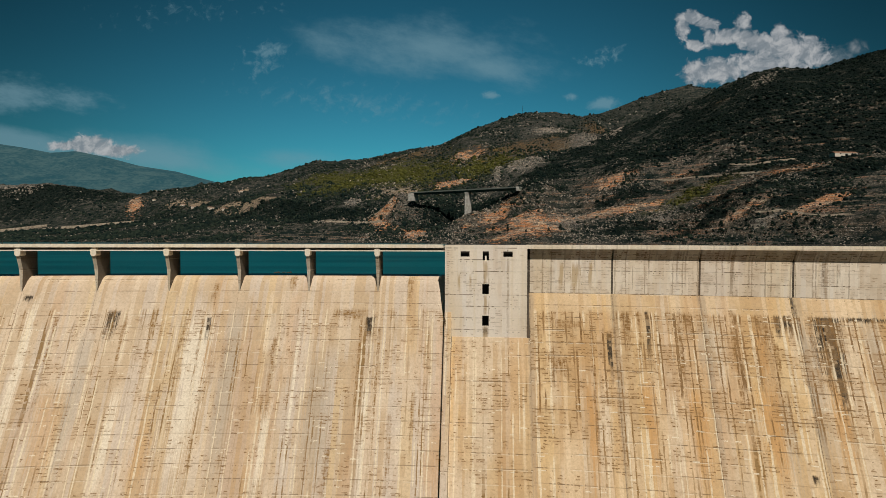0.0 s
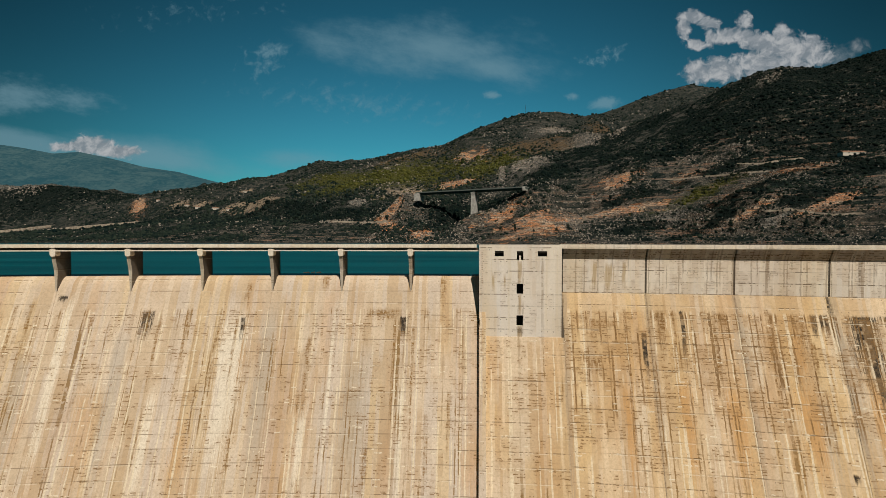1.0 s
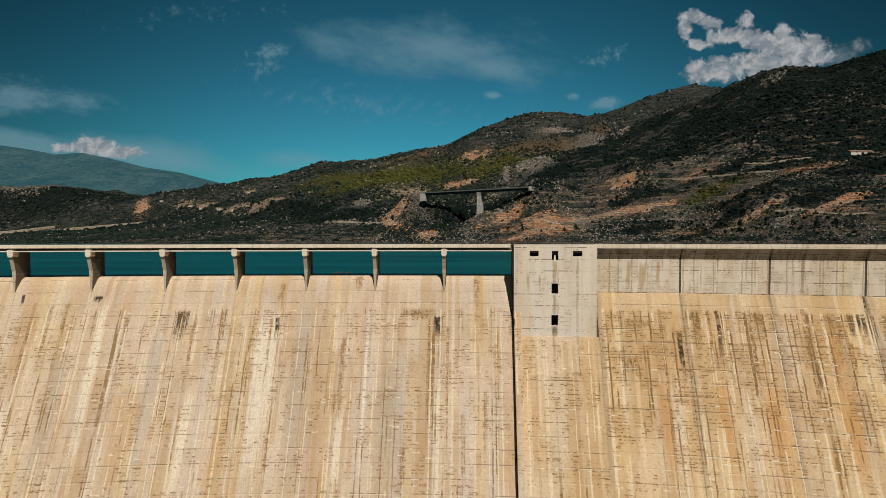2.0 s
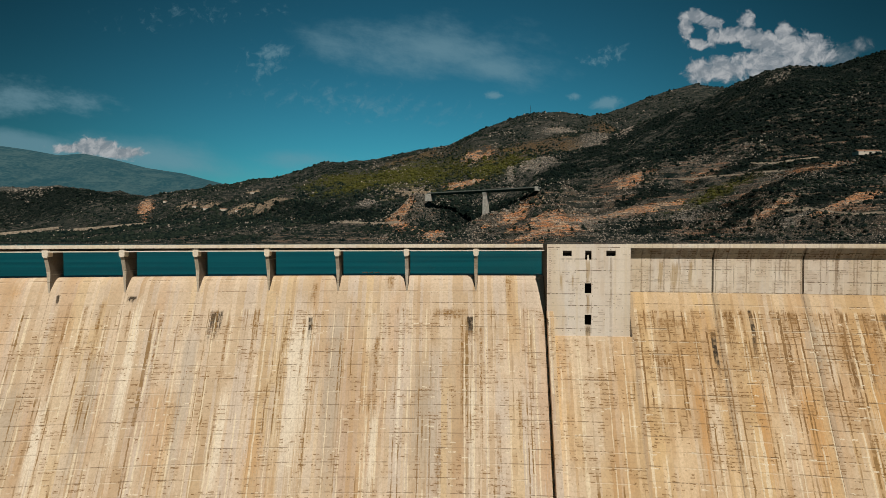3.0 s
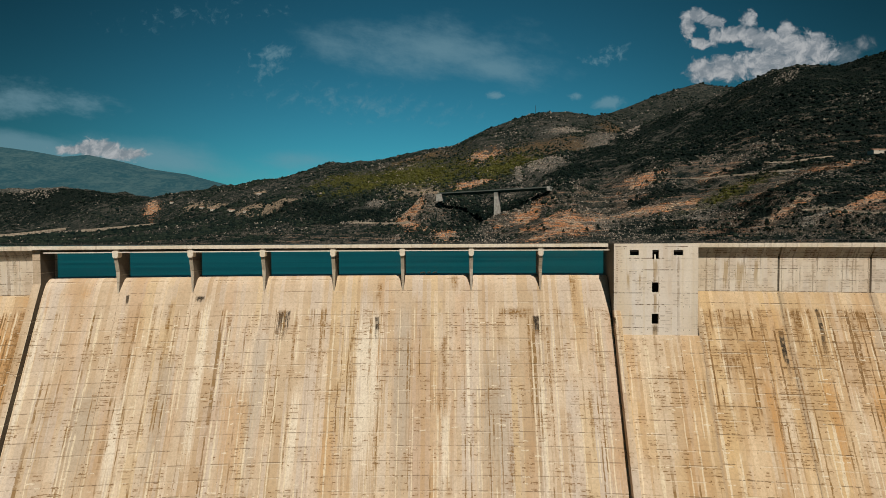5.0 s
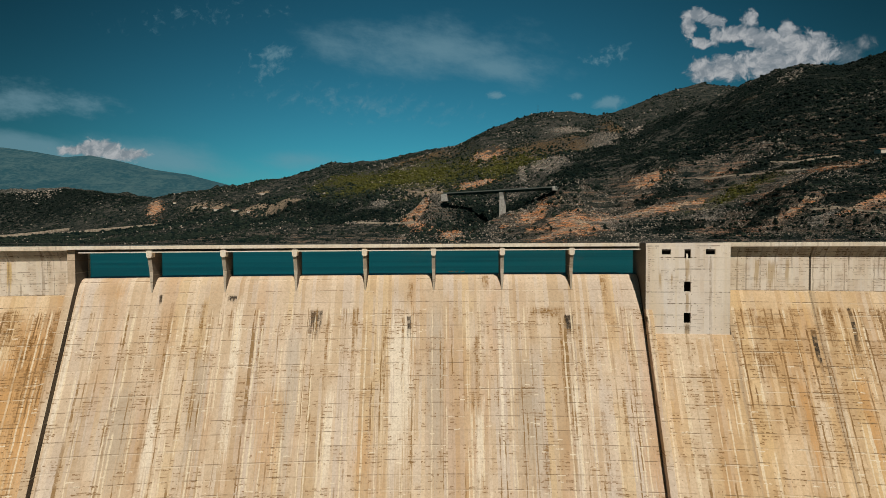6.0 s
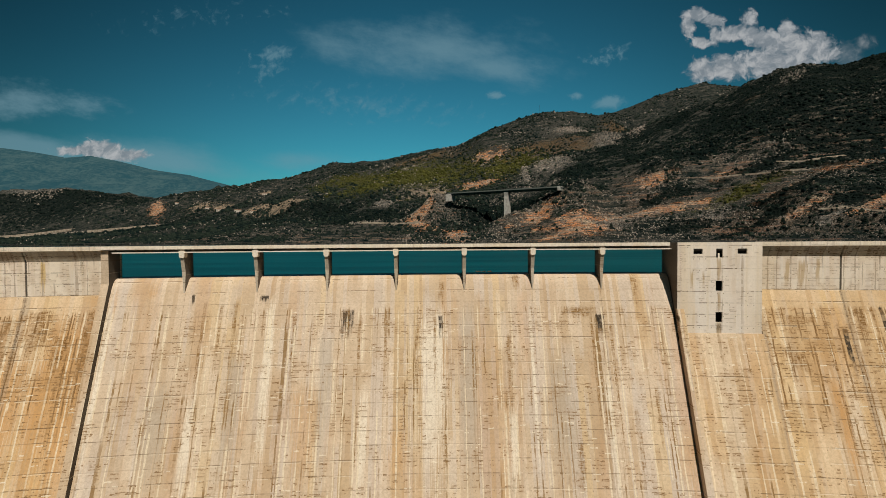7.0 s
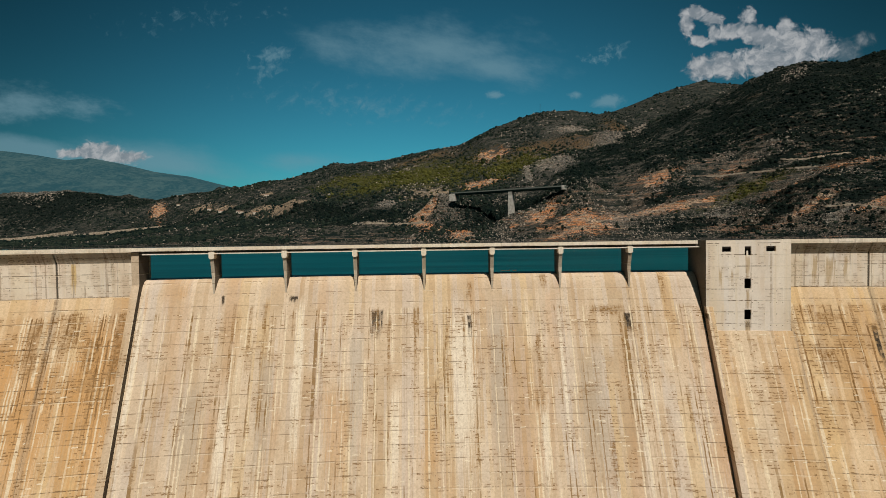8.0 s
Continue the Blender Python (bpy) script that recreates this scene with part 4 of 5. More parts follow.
def hillside(name, scrub=False):
    m, g, bsdf = material(name, 1.0)
    bsdf.inputs["Specular IOR Level"].default_value = 0.0
    pos, z, u, d = land_coords(g)
    big = g.noise(pos, 0.008, 5.0)
    mid = g.noise(pos, 0.05, 6.0, 0.7)
    small = g.noise(pos, 0.3, 6.0, 0.75)
    ragged = g.math("ADD", g.math("MULTIPLY", g.math("SUBTRACT", mid, 0.5), 6.0), g.math("MULTIPLY", g.math("SUBTRACT", small, 0.5), 5.0))
    green = patches(g, GREEN, u, d, ragged)
    if scrub:
        rnd = g.node("ShaderNodeNewGeometry").outputs["Random Per Island"]
        col = g.mix(rnd, (0.005, 0.012, 0.012), (0.028, 0.038, 0.028))
        col = g.mix(g.math("MULTIPLY", green, 0.65), col, g.mix(rnd, (0.05, 0.055, 0.010), (0.13, 0.12, 0.022)))
        # crowns here are blackened: cloud shade goes into their colour
        col = g.mix(g.math("MULTIPLY", patches(g, WOOD + SHADED_PINES, u, d, ragged), 0.9), col, g.mix(rnd, (0.003, 0.007, 0.007), (0.011, 0.018, 0.014)))
        g.link(col, bsdf.inputs["Base Color"])
        bump(g, bsdf, g.noise(pos, 1.2, 4.0), 1.0, 0.8)
        return m
    lat = g.math("MULTIPLY", u, d)
    strata = g.noise(g.xyz(g.math("MULTIPLY", lat, 0.045), g.math("MULTIPLY", d, 0.02), g.math("MULTIPLY", z, 0.42)), 1.0, 5.0, 0.7)
    ledge = g.noise(g.xyz(g.math("MULTIPLY", lat, 0.09), g.math("MULTIPLY", d, 0.03), g.math("MULTIPLY", z, 0.8)), 1.0, 5.0, 0.75)
    col = g.mix(g.ramp(mid, 0.44, 0.58), (0.012, 0.019, 0.018), (0.064, 0.060, 0.052))
    col = g.mix(g.ramp(big, 0.47, 0.60, 0.0, 0.7), col, (0.030, 0.034, 0.030))
    col = g.mix(g.math("MULTIPLY", green, 0.8), col, g.mix(g.ramp(small, 0.45, 0.56), (0.05, 0.055, 0.012), (0.15, 0.13, 0.03)))
    col = g.mix(g.math("MULTIPLY", patches(g, GOLD, u, d, ragged), g.ramp(small, 0.40, 0.56)), col, (0.19, 0.115, 0.055))
    col = g.mix(g.math("MULTIPLY", patches(g, ROCK, u, d, ragged), g.ramp(small, 0.43, 0.53)), col, g.mix(g.ramp(ledge, 0.47, 0.55), (0.33, 0.305, 0.275), (0.075, 0.068, 0.06)))
    col = g.mix(g.math("MULTIPLY", patches(g, EARTH, u, d, ragged), g.ramp(small, 0.40, 0.50)), col, g.mix(g.ramp(ledge, 0.53, 0.58), g.mix(g.ramp(strata, 0.46, 0.56), (0.72, 0.30, 0.125), (0.62, 0.47, 0.335)), (0.09, 0.06, 0.045)))
    col = g.mix(g.math("MULTIPLY", patches(g, BARE, u, d, ragged), g.ramp(small, 0.38, 0.5)), col, (0.36, 0.27, 0.19))
    tilt = g.node("ShaderNodeSeparateXYZ")
    g.link(g.node("ShaderNodeNewGeometry").outputs["True Normal"], tilt.inputs[0])
    steep = g.math("MULTIPLY", g.ramp(tilt.outputs[2], 0.80, 0.68), g.math("MULTIPLY", g.ramp(small, 0.47, 0.52), g.ramp(d, 900.0, 600.0)))
    col = g.mix(g.math("MULTIPLY", steep, 0.35), col, g.mix(g.ramp(mid, 0.46, 0.56), (0.20, 0.165, 0.13), (0.25, 0.14, 0.08)))
    terrace = g.noise(g.xyz(g.math("MULTIPLY", lat, 0.014), g.math("MULTIPLY", d, 0.004), g.math("MULTIPLY", z, 0.38)), 1.0, 4.0, 0.65)
    wallside = g.math("MULTIPLY", g.ramp(terrace, 0.565, 0.59), g.math("MULTIPLY", g.ramp(d, 850.0, 650.0), g.ramp(small, 0.42, 0.50)))
    col = g.mix(g.math("MULTIPLY", wallside, 0.55), col, g.mix(g.ramp(mid, 0.47, 0.55), (0.36, 0.29, 0.225), (0.42, 0.20, 0.11)))
    shaded_woods = patches(g, WOOD + SHADED_PINES, u, d, ragged)
    # ground under the woods darkened too, with cloud shade in the colour
    col = g.mix(g.math("MULTIPLY", shaded_woods, 0.95), col, (0.006, 0.010, 0.009))
    col = g.mix(g.ramp(small, 0.515, 0.545, 0.0, 0.8), col, (0.012, 0.019, 0.016))
    fines = g.noise(pos, 0.9, 5.0, 0.7)
    near = g.math("MULTIPLY", g.ramp(d, 1100.0, 600.0, 0.25, 0.75), g.math("SUBTRACT", 1.0, g.math("MULTIPLY", shaded_woods, 0.92)))
    col = g.mix(g.math("MULTIPLY", g.ramp(fines, 0.545, 0.575), g.math("MULTIPLY", near, g.ramp(mid, 0.46, 0.53))), col, (0.26, 0.225, 0.185))
    g.link(col, bsdf.inputs["Base Color"])
    bump(g, bsdf, g.math("ADD", small, g.math("MULTIPLY", mid, 2.0)), 0.9, 3.0)
    return m


land_mat = hillside("dry_hillside")
scrub_mat = hillside("dark_scrub", True)

land = build_land()
land.materials.append(land_mat)
tagged(new("ground", land), "dry scrub-covered hills round the reservoir", "ground", kind="structure")

bm = bmesh.new()
ring = [at(s, 5.9, WATER) for s in np.linspace(-500, 300, 60)] + [Vector((1500, 200, WATER)), Vector((1500, 2400, WATER)), Vector((-2600, 2400, WATER)), Vector((-2600, 200, WATER))]
bm.faces.new([bm.verts.new(p) for p in ring])
bmesh.ops.triangulate(bm, faces=bm.faces)
lake = part("water", bm, water_mat, None)
tagged(lake, "calm teal reservoir water behind the dam", "water", kind="structure")
for f in lake.data.polygons:
    if f.normal.z < 0:
        lake.data.flip_normals()
        break


def ground_z(u, d):
    return float(land_height(np.array([u]), np.array([d]))[0])


def on_land(u, d, sink=0.0):
    x, y = land_place(u, d)
    return Vector((x, y, ground_z(u, d) - sink))


def raw_mesh(name, verts, faces, mat):
    """A mesh from arrays of corners and of triangles or quads."""
    me = bpy.data.meshes.new(name)
    k = faces.shape[1]
    me.vertices.add(len(verts))
    me.vertices.foreach_set("co", np.ascontiguousarray(verts, np.float32).ravel())
    me.loops.add(faces.size)
    me.loops.foreach_set("vertex_index", faces.ravel().astype(np.int32))
    me.polygons.add(len(faces))
    me.polygons.foreach_set("loop_start", (np.arange(len(faces)) * k).astype(np.int32))
    me.update(calc_edges=True)
    me.materials.append(mat)
    return me


# far range across the valley, its air haze painted as tint and glow
haze_mat, g, bsdf = material("haze_painted_mountain", 1.0)
pos = g.node("ShaderNodeNewGeometry").outputs["Position"]
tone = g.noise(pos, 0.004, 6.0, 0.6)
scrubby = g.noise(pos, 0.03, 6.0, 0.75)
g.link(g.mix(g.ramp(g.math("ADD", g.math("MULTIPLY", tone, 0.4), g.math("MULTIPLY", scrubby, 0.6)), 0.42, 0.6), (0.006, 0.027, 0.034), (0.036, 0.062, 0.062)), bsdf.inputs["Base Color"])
# faint glow in place of the haze in the air
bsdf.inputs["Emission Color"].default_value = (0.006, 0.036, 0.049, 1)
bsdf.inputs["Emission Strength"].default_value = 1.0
us, ds = np.linspace(-1.4, -0.2, 260), np.linspace(3050, 4650, 60)
U, D = np.meshgrid(us, ds)
crest = np.interp(U, BEARING, FAR_Z)
wave = (relief.fbm(U * D / 500, D / 300, 6, True) - 0.6) * 110
Zm = np.where(D < 4300, 230 + (crest - 230) * np.clip((D - 3050) / 1250, 0, 1) ** 1.1, crest - (D - 4300) * 0.5)
Zm = Zm + wave * np.clip(abs(D - 4300) / 500, 0.04, 1) * np.clip((crest - 300) / 300, 0.1, 1)
X, Y = land_place(U, D)
n, m = U.shape
idx = np.arange(n * m).reshape(n, m)
quads = np.stack([idx[:-1, :-1], idx[:-1, 1:], idx[1:, 1:], idx[1:, :-1]], -1).reshape(-1, 4)
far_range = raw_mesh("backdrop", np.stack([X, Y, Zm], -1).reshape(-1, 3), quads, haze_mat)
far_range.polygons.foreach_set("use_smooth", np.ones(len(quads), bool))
tagged(new("backdrop", far_range), "blue-green mountain range far across the valley, haze painted into its colour", "mountain", kind="structure")

# scrub: low crowns past counting
ball = bmesh.new()
bmesh.ops.create_icosphere(ball, subdivisions=1, radius=1.0)
ball.verts.ensure_lookup_table()
ICO_V = np.array([v.co[:] for v in ball.verts])
ICO_F = np.array([[v.index for v in f.verts] for f in ball.faces])
ball.free()


OCT_V = np.array([(1, 0, 0), (0, 1, 0), (-1, 0, 0), (0, -1, 0), (0, 0, 1), (0, 0, -1)], float)
OCT_F = np.array([(0, 1, 4), (1, 2, 4), (2, 3, 4), (3, 0, 4), (1, 0, 5), (2, 1, 5), (3, 2, 5), (0, 3, 5)])


def clumps(places, sizes, rng, flat=(0.6, 0.9), solid=(ICO_V, ICO_F)):
    """Corners and triangles of many uneven lumps."""
    n = len(places)
    base_v, base_f = solid
    v = base_v[None] * rng.uniform(0.72, 1.25, (n, len(base_v), 1))
    turn = rng.uniform(0, 6.283, n)
    c, sn = np.cos(turn)[:, None], np.sin(turn)[:, None]
    v = np.stack([v[..., 0] * c - v[..., 1] * sn, v[..., 0] * sn + v[..., 1] * c, v[..., 2] * rng.uniform(*flat, (n, 1))], -1)
    v = v * sizes[:, None, None] + places[:, None, :]
    f = base_f[None] + (np.arange(n) * len(base_v))[:, None, None]
    return v.reshape(-1, 3), f.reshape(-1, 3)


def scatter(count, seed, near, far, test, size):
    rng = np.random.RandomState(seed)
    u = rng.uniform(-0.98, 0.98, count)
    lo = np.interp(u, BEARING, SHORE_D) + 4
    hi = np.where(u > 0.3, 2720, np.minimum(np.interp(u, BEARING, RIDGE_D) * 1.03, 2600))
    d = lo * (hi / lo) ** rng.uniform(near, far, count)
    keep = test(u, d, rng)
    u, d = u[keep], d[keep]
    x, y = land_place(u, d)
    r = size(d, u, rng)
    return np.stack([x, y, land_height(u, d) + r * 0.25], -1), r, rng


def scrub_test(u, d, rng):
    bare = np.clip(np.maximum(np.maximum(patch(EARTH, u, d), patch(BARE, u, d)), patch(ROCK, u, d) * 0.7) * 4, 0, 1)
    wood = np.clip(np.maximum(patch(WOOD + SHADED_PINES, u, d), patch(GREEN, u, d)) * 4, 0, 1)
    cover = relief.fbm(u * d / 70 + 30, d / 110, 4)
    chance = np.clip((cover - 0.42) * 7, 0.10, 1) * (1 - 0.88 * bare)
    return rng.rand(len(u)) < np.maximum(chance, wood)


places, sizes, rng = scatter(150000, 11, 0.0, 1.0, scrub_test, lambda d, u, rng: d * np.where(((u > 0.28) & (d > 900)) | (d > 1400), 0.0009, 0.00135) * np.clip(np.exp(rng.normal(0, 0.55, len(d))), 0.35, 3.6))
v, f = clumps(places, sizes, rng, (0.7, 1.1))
tagged(new("scrub", raw_mesh("scrub", v, f, scrub_mat)), "dark evergreen scrub and low trees, cloud shade painted into the right slope", "scrub", kind="stuff")

rock_mat, g, bsdf = material("limestone", 0.95)
bsdf.inputs["Specular IOR Level"].default_value = 0.05
pos = g.node("ShaderNodeNewGeometry").outputs["Position"]
rnd = g.node("ShaderNodeNewGeometry").outputs["Random Per Island"]
g.link(g.mix(g.ramp(g.noise(pos, 0.8, 5.0), 0.44, 0.58), g.mix(rnd, (0.30, 0.265, 0.225), (0.44, 0.37, 0.31)), (0.15, 0.125, 0.105)), bsdf.inputs["Base Color"])


def rock_test(u, d, rng):
    inside = np.clip(patch(ROCK, u, d) * 3, 0, 1) + 0.25 * np.clip(patch(EARTH, u, d) * 3, 0, 1)
    loose = relief.fbm(u * d / 45 + 70, d / 70, 4)
    return rng.rand(len(u)) < inside + np.clip((loose - 0.48) * 4.0, 0.03, 0.6) * np.where((u > 0.25) & (d > 800), 0.12, np.where(u < -0.15, 0.12, np.where(d > 900, 0.4, 1.0))) * (1 - 0.9 * np.clip(patch(WOOD + SHADED_PINES, u, d) * 4, 0, 1))


places, sizes, rng = scatter(130000, 23, 0.0, 1.0, rock_test, lambda d, u, rng: d * 0.0011 * np.clip(np.exp(rng.normal(0, 0.5, len(d))), 0.4, 2.6))
v, f = clumps(places, sizes, rng, (0.5, 1.1), (OCT_V, OCT_F))
tagged(new("boulders", raw_mesh("boulders", v, f, rock_mat)), "pale limestone outcrops and boulders among the scrub", "rocks", kind="stuff")

# ---------------------------------------------------------------- tracks, bridge, trees, houses, masts
track_mat, g, bsdf = material("gravel_track", 0.95)
g.link(g.mix(g.ramp(g.noise(g.node("ShaderNodeNewGeometry").outputs["Position"], 0.2, 5.0), 0.42, 0.6), (0.26, 0.22, 0.17), (0.15, 0.12, 0.09)), bsdf.inputs["Base Color"])


def track(points, width, lift=0.5, bank=-1.6):
    """A road laid over the slope, lifted to show in the view: a bed with a kerb of earth on each side."""
    us, ds, *level = zip(*points)
    t = np.linspace(0, len(points) - 1, 14 * (len(points) - 1) + 1)
    u, d = np.interp(t, range(len(us)), us), np.interp(t, range(len(ds)), ds)
    rows = []
    x, y = land_place(u, d)
    z = land_height(u, d) + lift
    z = np.convolve(np.pad(z, 3, mode="edge"), np.ones(7) / 7, "valid")
    if level:
        z = np.maximum(np.interp(t, range(len(us)), level[0]), z)
    for a, dz in ((-width * 0.7, bank), (-width / 2, 0.0), (width / 2, 0.1), (width * 0.8, 1.2)):
        rows.append(np.stack([x, y + a, z + dz], -1))
    verts = np.stack(rows, 1).reshape(-1, 3)
    n = len(u)
    idx = np.arange(n * 4).reshape(n, 4)
    quads = np.stack([idx[:-1, :-1], idx[1:, :-1], idx[1:, 1:], idx[:-1, 1:]], -1).reshape(-1, 4)
    tagged(new("road", raw_mesh("road", verts, quads, track_mat)), "pale unpaved track laid along the hillside", "road", kind="structure")


# levels and widths of these two are set to fit the camera's view
track([(-0.97, 1550, 12), (-0.90, 1550, 17), (-0.83, 1570, 27), (-0.769, 1650, 40)], 13, 2.0, -9.0)
track([(-0.739, 1500, 30), (-0.67, 1440, 37), (-0.59, 1390, 45)], 13, 2.0, -9.0)
track([(-0.211, 810), (-0.154, 770), (-0.079, 730)], 4, 1.5, -3.0)
track([(0.707, 421), (0.75, 412), (0.799, 400), (0.85, 384), (0.92, 368)], 2.6)
track([(0.489, 627), (0.57, 587), (0.627, 559), (0.707, 522)], 2.4)
track([(-0.108, 983), (-0.062, 1008), (-0.025, 1096)], 8)
track([(0.219, 1672), (0.248, 1654), (0.294, 1701)], 9)
track([(0.639, 591), (0.707, 565), (0.776, 557)], 2.4)

parapet_mat, g, bsdf = material("weathered_parapet", 0.85)
g.link(g.mix(g.noise(g.node("ShaderNodeNewGeometry").outputs["Position"], 0.4, 4.0), (0.085, 0.105, 0.095), (0.14, 0.155, 0.14)), bsdf.inputs["Base Color"])
girder_mat, g, bsdf = material("green_painted_steel", 0.6)
g.link(g.mix(g.noise(g.node("ShaderNodeNewGeometry").outputs["Position"], 0.5, 4.0), (0.018, 0.035, 0.030), (0.035, 0.055, 0.045)), bsdf.inputs["Base Color"])
far_concrete, g, bsdf = material("viaduct_concrete", 0.9)
g.link(g.mix(g.ramp(g.noise(g.node("ShaderNodeNewGeometry").outputs["Position"], 0.3, 5.0), 0.42, 0.6), (0.50, 0.48, 0.44), (0.36, 0.34, 0.31)), bsdf.inputs["Base Color"])


def viaduct():
    a, b = Vector(land_place(-0.012, 743)).to_3d(), Vector(land_place(0.203, 659)).to_3d()
    along = (b - a).normalized()
    out = Vector((-along.y, along.x, 0))
    ob = tagged(empty("viaduct", a), "road viaduct with dark steel girders on a concrete pier", "bridge")

    def slab(name, t0, t1, w0, w1, z0, z1, mat, label=""):
        bm = bmesh.new()
        hull(bm, [[a + along * t + out * w + Vector((0, 0, z)) - a for w, z in ((w0, z0), (w1, z0), (w1, z1), (w0, z1))] for t in (t0, t1)])
        bevelled(bm, 0.08)
        return part(name, bm, mat, ob, label)

    length = (b - a).length
    slab("deck", -4, length + 4, -6, 6, 67.2, 68.0, parapet_mat, "grey road slab")
    for w in (-4.4, 4.4):
        slab("girder", -2, length + 2, w - 0.5, w + 0.5, 65.0, 67.2, girder_mat, "dark green steel girder")
        for k in range(28):
            t = 3 + k * (length - 6) / 27
            slab("stiffener", t - 0.12, t + 0.12, w - 0.75, w + 0.75, 65.1, 67.1, girder_mat)
    for w in (-5.8, 5.8):
        slab("parapet", -4, length + 4, w - 0.15, w + 0.15, 68.0, 68.8, parapet_mat, "grey-green parapet")
    slab("abutment", -7, 2, -6.5, 6.5, 56, 66.9, far_concrete, "concrete abutment")
    slab("abutment", length - 1, length + 3.0, -6.2, 6.2, 63.5, 68.9, far_concrete, "concrete abutment")
    t = length * 0.545
    bm = bmesh.new()
    hull(bm, [[along * (t + sx * w) + out * (sy * q) + Vector((0, 0, z)) for sx, sy in ((-1, -1), (1, -1), (1, 1), (-1, 1))] for w, q, z in ((3.4, 5.2, 12), (2.6, 4.6, 60), (2.9, 5.4, 64.95))])
    part("pier", bm, far_concrete, ob, "tapered concrete pier")


viaduct()

bark_mat, g, bsdf = material("bark", 0.95)
g.link(g.mix(g.noise(g.node("ShaderNodeNewGeometry").outputs["Position"], 4.0, 4.0), (0.05, 0.035, 0.025), (0.11, 0.08, 0.055)), bsdf.inputs["Base Color"])


def pine(seed):
    """A dark tree: tapered trunk with limbs and a crown of many small clumps with gaps."""
    rng = np.random.RandomState(seed)
    ob = tagged(empty("tree"), "dark evergreen tree on the reservoir shore", "tree", "shore trees")
    bm = bmesh.new()
    hull(bm, [[Vector((r * math.cos(k), r * math.sin(k), z)) + Vector((0.1 * z * 0.3, 0, 0)) for k in np.linspace(0, 6.283, 7)[:-1]] for r, z in ((0.28, -0.8), (0.2, 1.6), (0.12, 3.6), (0.04, 5.4))])
    for k in range(5):
        ang, z0 = rng.uniform(0, 6.28), rng.uniform(1.8, 4.2)
        tip = Vector((1.5 * math.cos(ang), 1.5 * math.sin(ang), z0 + 0.9))
        hull(bm, [[Vector((0.1, 0, z0)) + Vector((0.07 * math.cos(q), 0.07 * math.sin(q), 0)) for q in (0, 2.1, 4.2)], [tip + Vector((0.02 * math.cos(q), 0.02 * math.sin(q), 0)) for q in (0, 2.1, 4.2)]])
    part("trunk", bm, bark_mat, ob)
    n = 46
    ang, h = rng.uniform(0, 6.283, n), rng.uniform(0, 1, n) ** 0.8
    rad = (1 - 0.75 * h) * rng.uniform(0.3, 1.0, n) * 2.3
    centre = np.stack([rad * np.cos(ang), rad * np.sin(ang), 1.7 + 4.3 * h], -1)
    v, f = clumps(centre, rng.uniform(0.35, 0.8, n), rng, (0.6, 0.9))
    crown = new("crown", raw_mesh("crown", v, f, scrub_mat))
    crown.parent = ob
    return ob


kinds = [pine(3), pine(8)]
rng = np.random.RandomState(5)
SHORE_TREES = [(0.277, 512), (0.455, 508), (0.420, 514), (0.191, 538), (0.110, 594), (0.495, 489), (0.593, 445), (0.42, 625), (0.437, 604), (0.40, 640), (0.30, 520), (0.35, 520), (0.52, 470), (0.55, 462), (0.64, 425), (0.70, 405), (0.75, 395), (0.02, 700), (-0.03, 720), (0.06, 690), (-0.12, 760), (0.16, 560), (0.23, 520), (0.38, 600), (0.80, 380), (0.84, 372), (-0.2, 800), (-0.25, 850)]
for k, (u, d) in enumerate(SHORE_TREES):
    size = rng.uniform(0.8, 1.35)
    m = Matrix.Translation(on_land(u, d, 0.2)) @ Matrix.Rotation(rng.uniform(0, 6.28), 4, "Z") @ Matrix.Scale(size, 4)
    if k < 2:
        kinds[k].matrix_basis = m
    else:
        copy_thing(kinds[k % 2], m)

for k in range(34):
    u = rng.uniform(-0.005, 0.185)
    d = 770 - 340 * max(u, 0.0) + rng.uniform(-18, 22)
    tree = copy_thing(kinds[k % 2], Matrix.Translation(on_land(u, d, 0.3)) @ Matrix.Rotation(rng.uniform(0, 6.28), 4, "Z") @ Matrix.Scale(rng.uniform(1.0, 1.9), 4))
    tagged(tree, "dark evergreen tree in the gully below the viaduct", "tree", "gully trees")

plaster_mat, g, bsdf = material("whitewash", 0.9)
g.link(g.mix(g.noise(g.node("ShaderNodeNewGeometry").outputs["Position"], 0.6, 4.0), (0.52, 0.45, 0.38), (0.66, 0.60, 0.53)), bsdf.inputs["Base Color"])
tile_mat, g, bsdf = material("clay_roof_tiles", 0.9)
g.link(g.mix(g.noise(g.node("ShaderNodeNewGeometry").outputs["Position"], 1.5, 4.0), (0.19, 0.105, 0.07), (0.27, 0.165, 0.11)), bsdf.inputs["Base Color"])


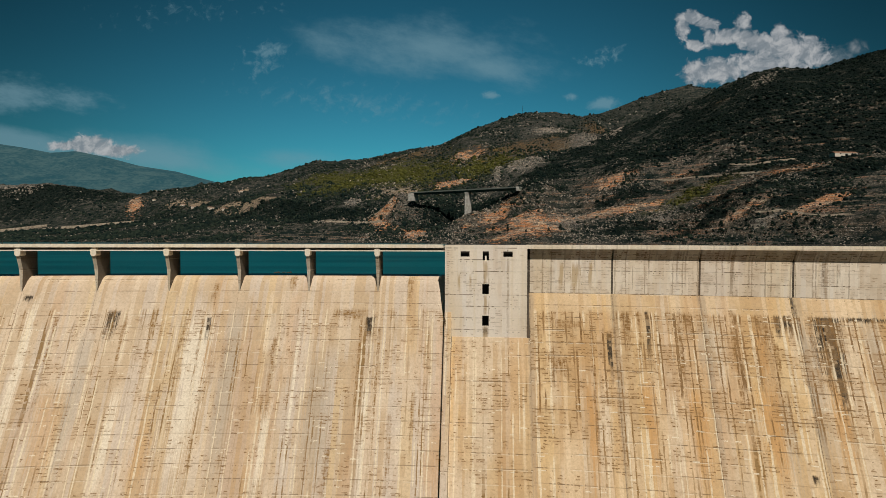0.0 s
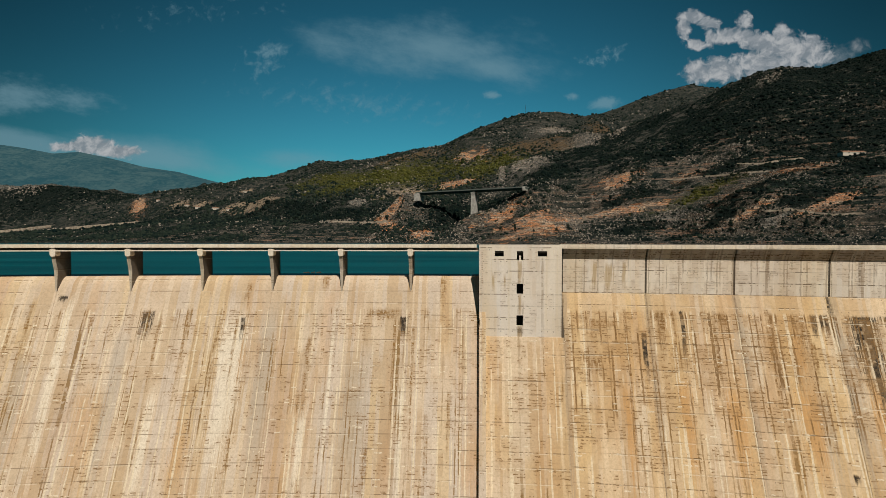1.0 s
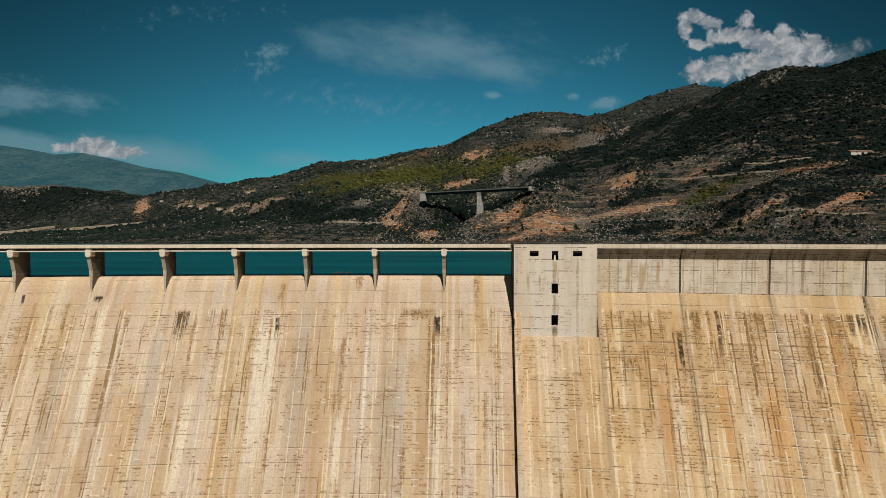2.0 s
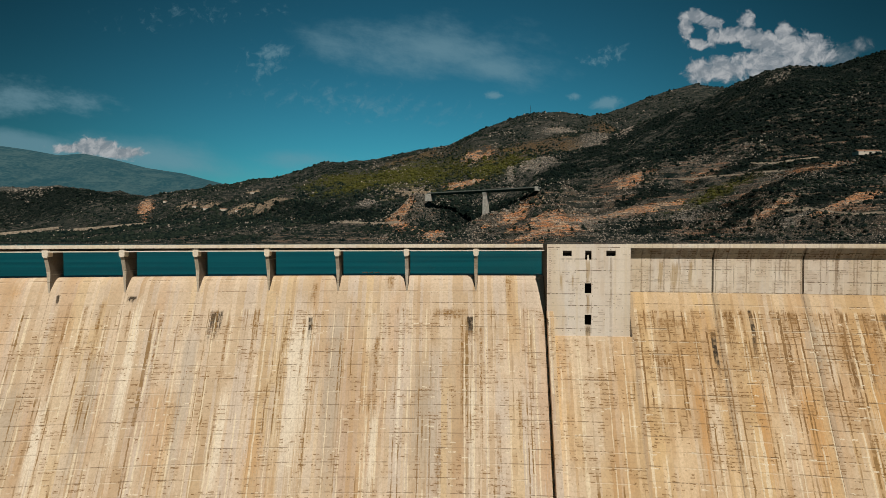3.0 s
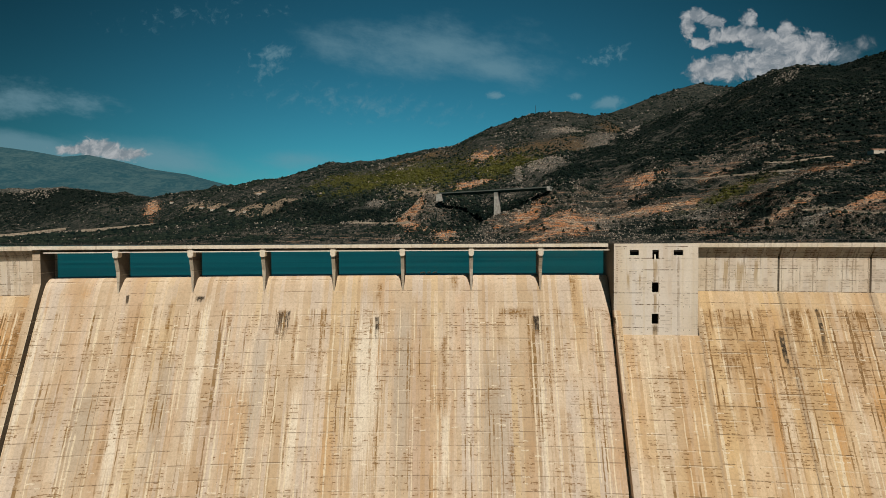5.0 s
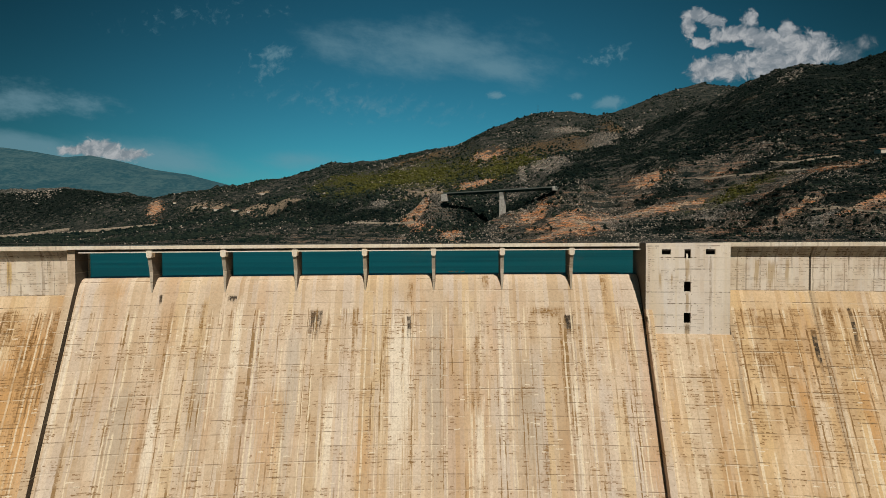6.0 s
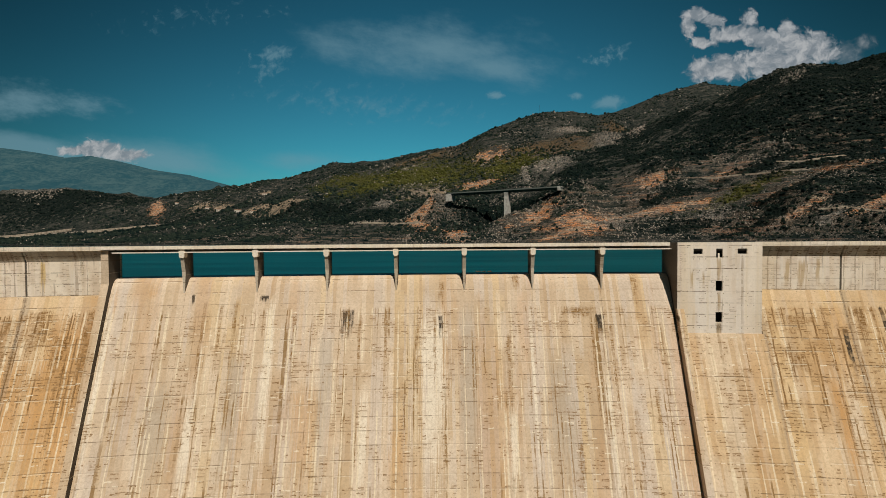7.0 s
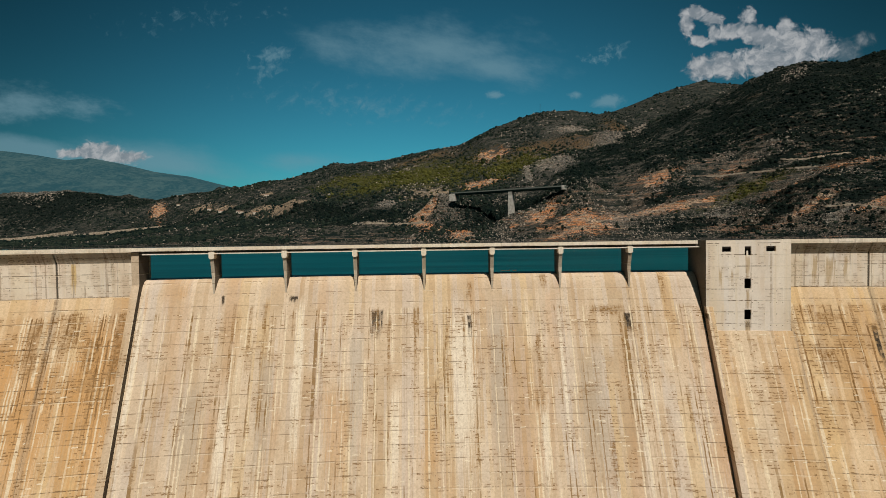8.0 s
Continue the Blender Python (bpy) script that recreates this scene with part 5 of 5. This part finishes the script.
def farmhouse(u, d, w, dep, h):
    at0 = on_land(u, d, 0.6)
    ob = tagged(empty("farmhouse", at0), "small white farmhouse with a clay tile roof on the slope", "house", "farmhouses")
    bm = bmesh.new()
    hull(bm, [[Vector((x, y, z)) for x, y in ((-w, -dep), (w, -dep), (w, dep), (-w, dep))] for z in (-1.5, h)])
    part("wall", bm, plaster_mat, ob)
    bm = bmesh.new()
    hull(bm, [[Vector((x, y, z)) for y, z in ((-dep - 0.4, h + 0.01), (0, h + dep * 0.5), (dep + 0.4, h + 0.01))] for x in (-w - 0.4, w + 0.4)])
    part("roof", bm, tile_mat, ob)
    for x in (-w * 0.5, w * 0.5):
        bm = bmesh.new()
        hull(bm, [[Vector((x + q, -dep - 0.03, z)) for q, z in ((-0.6, 1.2), (0.6, 1.2), (0.6, 2.5), (-0.6, 2.5))], [Vector((x + q, -dep + 0.3, z)) for q, z in ((-0.6, 1.2), (0.6, 1.2), (0.6, 2.5), (-0.6, 2.5))]])
        part("window", bm, void_mat, ob)


for u, d, w, dep, h in ((-0.435, 1184, 6, 4, 4), (-0.496, 1403, 6, 4, 4.5), (-0.378, 1517, 7, 4, 4), (0.874, 540, 13, 4, 2.6), (-0.556, 1617, 5, 4, 4), (-0.473, 1334, 6, 5, 4), (-0.407, 1109, 5, 4, 3.5), (-0.44, 1230, 4, 3, 3.5)):
    farmhouse(u, d, w, dep, h)


def mast(u, d, h, label):
    """A slim lattice mast."""
    ob = tagged(empty("mast", on_land(u, d, 1.0)), label, "mast")
    for k in range(3):
        a = k * 2.094
        bm = bmesh.new()
        hull(bm, [[Vector((r * math.cos(a) + w * math.cos(q), r * math.sin(a) + w * math.sin(q), z)) for q in (0, 1.57, 3.14, 4.71)] for r, w, z in ((1.3, 0.22, 0), (0.4, 0.16, h))])
        part("leg", bm, steel_mat, ob)
    for k in range(8):
        z = h * (k + 0.5) / 8
        r = 1.3 - 0.9 * z / h
        bm = bmesh.new()
        hull(bm, [[Vector((r * math.cos(a), r * math.sin(a), z + q)) for a in (0, 2.094, 4.189)] for q in (0, 0.18)])
        part("brace", bm, steel_mat, ob)


mast(0.183, 1962, 34, "slim steel antenna mast on the ridge")
mast(-0.031, 985, 26, "slim steel power line mast on the slope")
mast(0.274, 718, 17, "slim steel power line mast on the slope")
mast(-0.51, 1490, 24, "slim steel power line mast on the slope")

def driftwood(x, y, length, turn):
    """A waterlogged branch with a side shoot."""
    ob = tagged(empty("driftwood", (x, y, WATER)), "dark driftwood floating on the water behind the spillway", "driftwood", "floating driftwood")
    ob.rotation_euler = (0, 0, turn)
    for name, start, end, thick in (("branch", Vector((-length / 2, 0, 0.02)), Vector((length / 2, 0.15, 0.10)), 0.16), ("shoot", Vector((0.1, 0.05, 0.10)), Vector((0.45, 0.35, 0.42)), 0.07)):
        bm = bmesh.new()
        hull(bm, [[start.lerp(end, k) + Vector((0, 0.12 * math.sin(3 * k), 0)) + Vector((0, w * math.cos(q), w * math.sin(q))) for q in (0, 1.05, 2.09, 3.14, 4.19, 5.24)] for k, w in ((0, thick * 0.6), (0.3, thick), (0.7, thick * 0.85), (1, thick * 0.35))])
        part(name, bm, bark_mat, ob)


for x, y, length, turn in ((19.4, 13.5, 1.5, 0.2), (20.8, 13.9, 0.9, -0.5), (22.3, 13.6, 1.2, 0.1)):
    driftwood(x, y, length, turn)

# ---------------------------------------------------------------- crest: guard rails, drains, ladder
def guard_rail(r, base, s0, s1, label):
    ob = tagged(empty("guard_rail"), label, "guard rail", "guard rails of the crest road")
    for z0, z1 in ((0.30, 0.36), (0.60, 0.66)):
        bm = arc_solid([(r - 0.03, base + z0), (r - 0.03, base + z1), (r + 0.03, base + z1), (r + 0.03, base + z0)], s0, s1, 6.0)
        part("rail", bm, steel_mat, ob)
    bm = bmesh.new()
    hull(bm, [[at(d, r + q, z) for d, q in ((-0.06, -0.06), (0.06, -0.06), (0.06, 0.06), (-0.06, 0.06))] for z in (base - 0.02, base + 0.7)])
    mesh = None
    s = s0 + 0.3
    while s < s1:
        if mesh is None:
            post = part("post", bm, steel_mat, ob)
            mesh = post.data
        else:
            post = new("post", mesh)
            post.parent = ob
        post.matrix_basis = swing(s)
        s += 3.1


guard_rail(0.10, TOP, -61.1, 59.1, "dark steel guard rail on the bridge over the spillway")
guard_rail(1.02, TOP, 59.9, 218.0, "dark steel guard rail beside the lift tower and flank")
guard_rail(1.02, TOP, -170.0, -61.3, "dark steel guard rail on the flank's edge beam")
guard_rail(5.9, 0.55, -170.0, 218.0, "dark steel guard rail along the upstream side of the crest road")


def drain(s, z, r):
    """A stub of drain pipe with a dark mouth."""
    bm = bmesh.new()
    ring = [(0.14 * math.cos(q), 0.14 * math.sin(q)) for q in np.linspace(0, 6.283, 11)[:-1]]
    inner = [(x * 0.75, y * 0.75) for x, y in ring]
    hull(bm, [[at(x, q, y) for x, y in prof] for prof, q in ((ring, 0.5), (ring, -0.03), (inner, -0.03), (inner, 0.3))])
    ob = part("drain_pipe", bm, void_mat, dam)
    ob.matrix_basis = swing(s) @ Matrix.Translation((0, r, z))


for s, z in ((101.6, -0.9), (117.6, -1.1), (121.8, -1.0), (123.2, -1.3), (132.5, -1.1), (136.0, -1.0), (-70.8, -1.0), (-80.6, -1.1), (-82.5, -1.1), (-84.3, -1.1)):
    drain(s, z, 1.0 + (0.27 - z) * 0.579)

rust_mat, g, bsdf = material("rusty_iron", 0.8, 0.3)
g.link(g.mix(g.noise(g.node("ShaderNodeNewGeometry").outputs["Position"], 6.0, 4.0), (0.30, 0.17, 0.10), (0.42, 0.27, 0.17)), bsdf.inputs["Base Color"])
bm = bmesh.new()
hull(bm, [[at(60.35 + d, TF - q, z) for d, q in ((-0.15, 0.0), (0.15, 0.0), (0.15, 0.05), (-0.15, 0.05))] for z in (0.0, 0.06)])
rung = part("step_iron", bm, rust_mat, tower, "rusty step iron")
for k in range(1, 16):
    ob = new("step_iron", rung.data)
    ob.parent = tower
    ob.location = (0, 0, -0.45 * k)
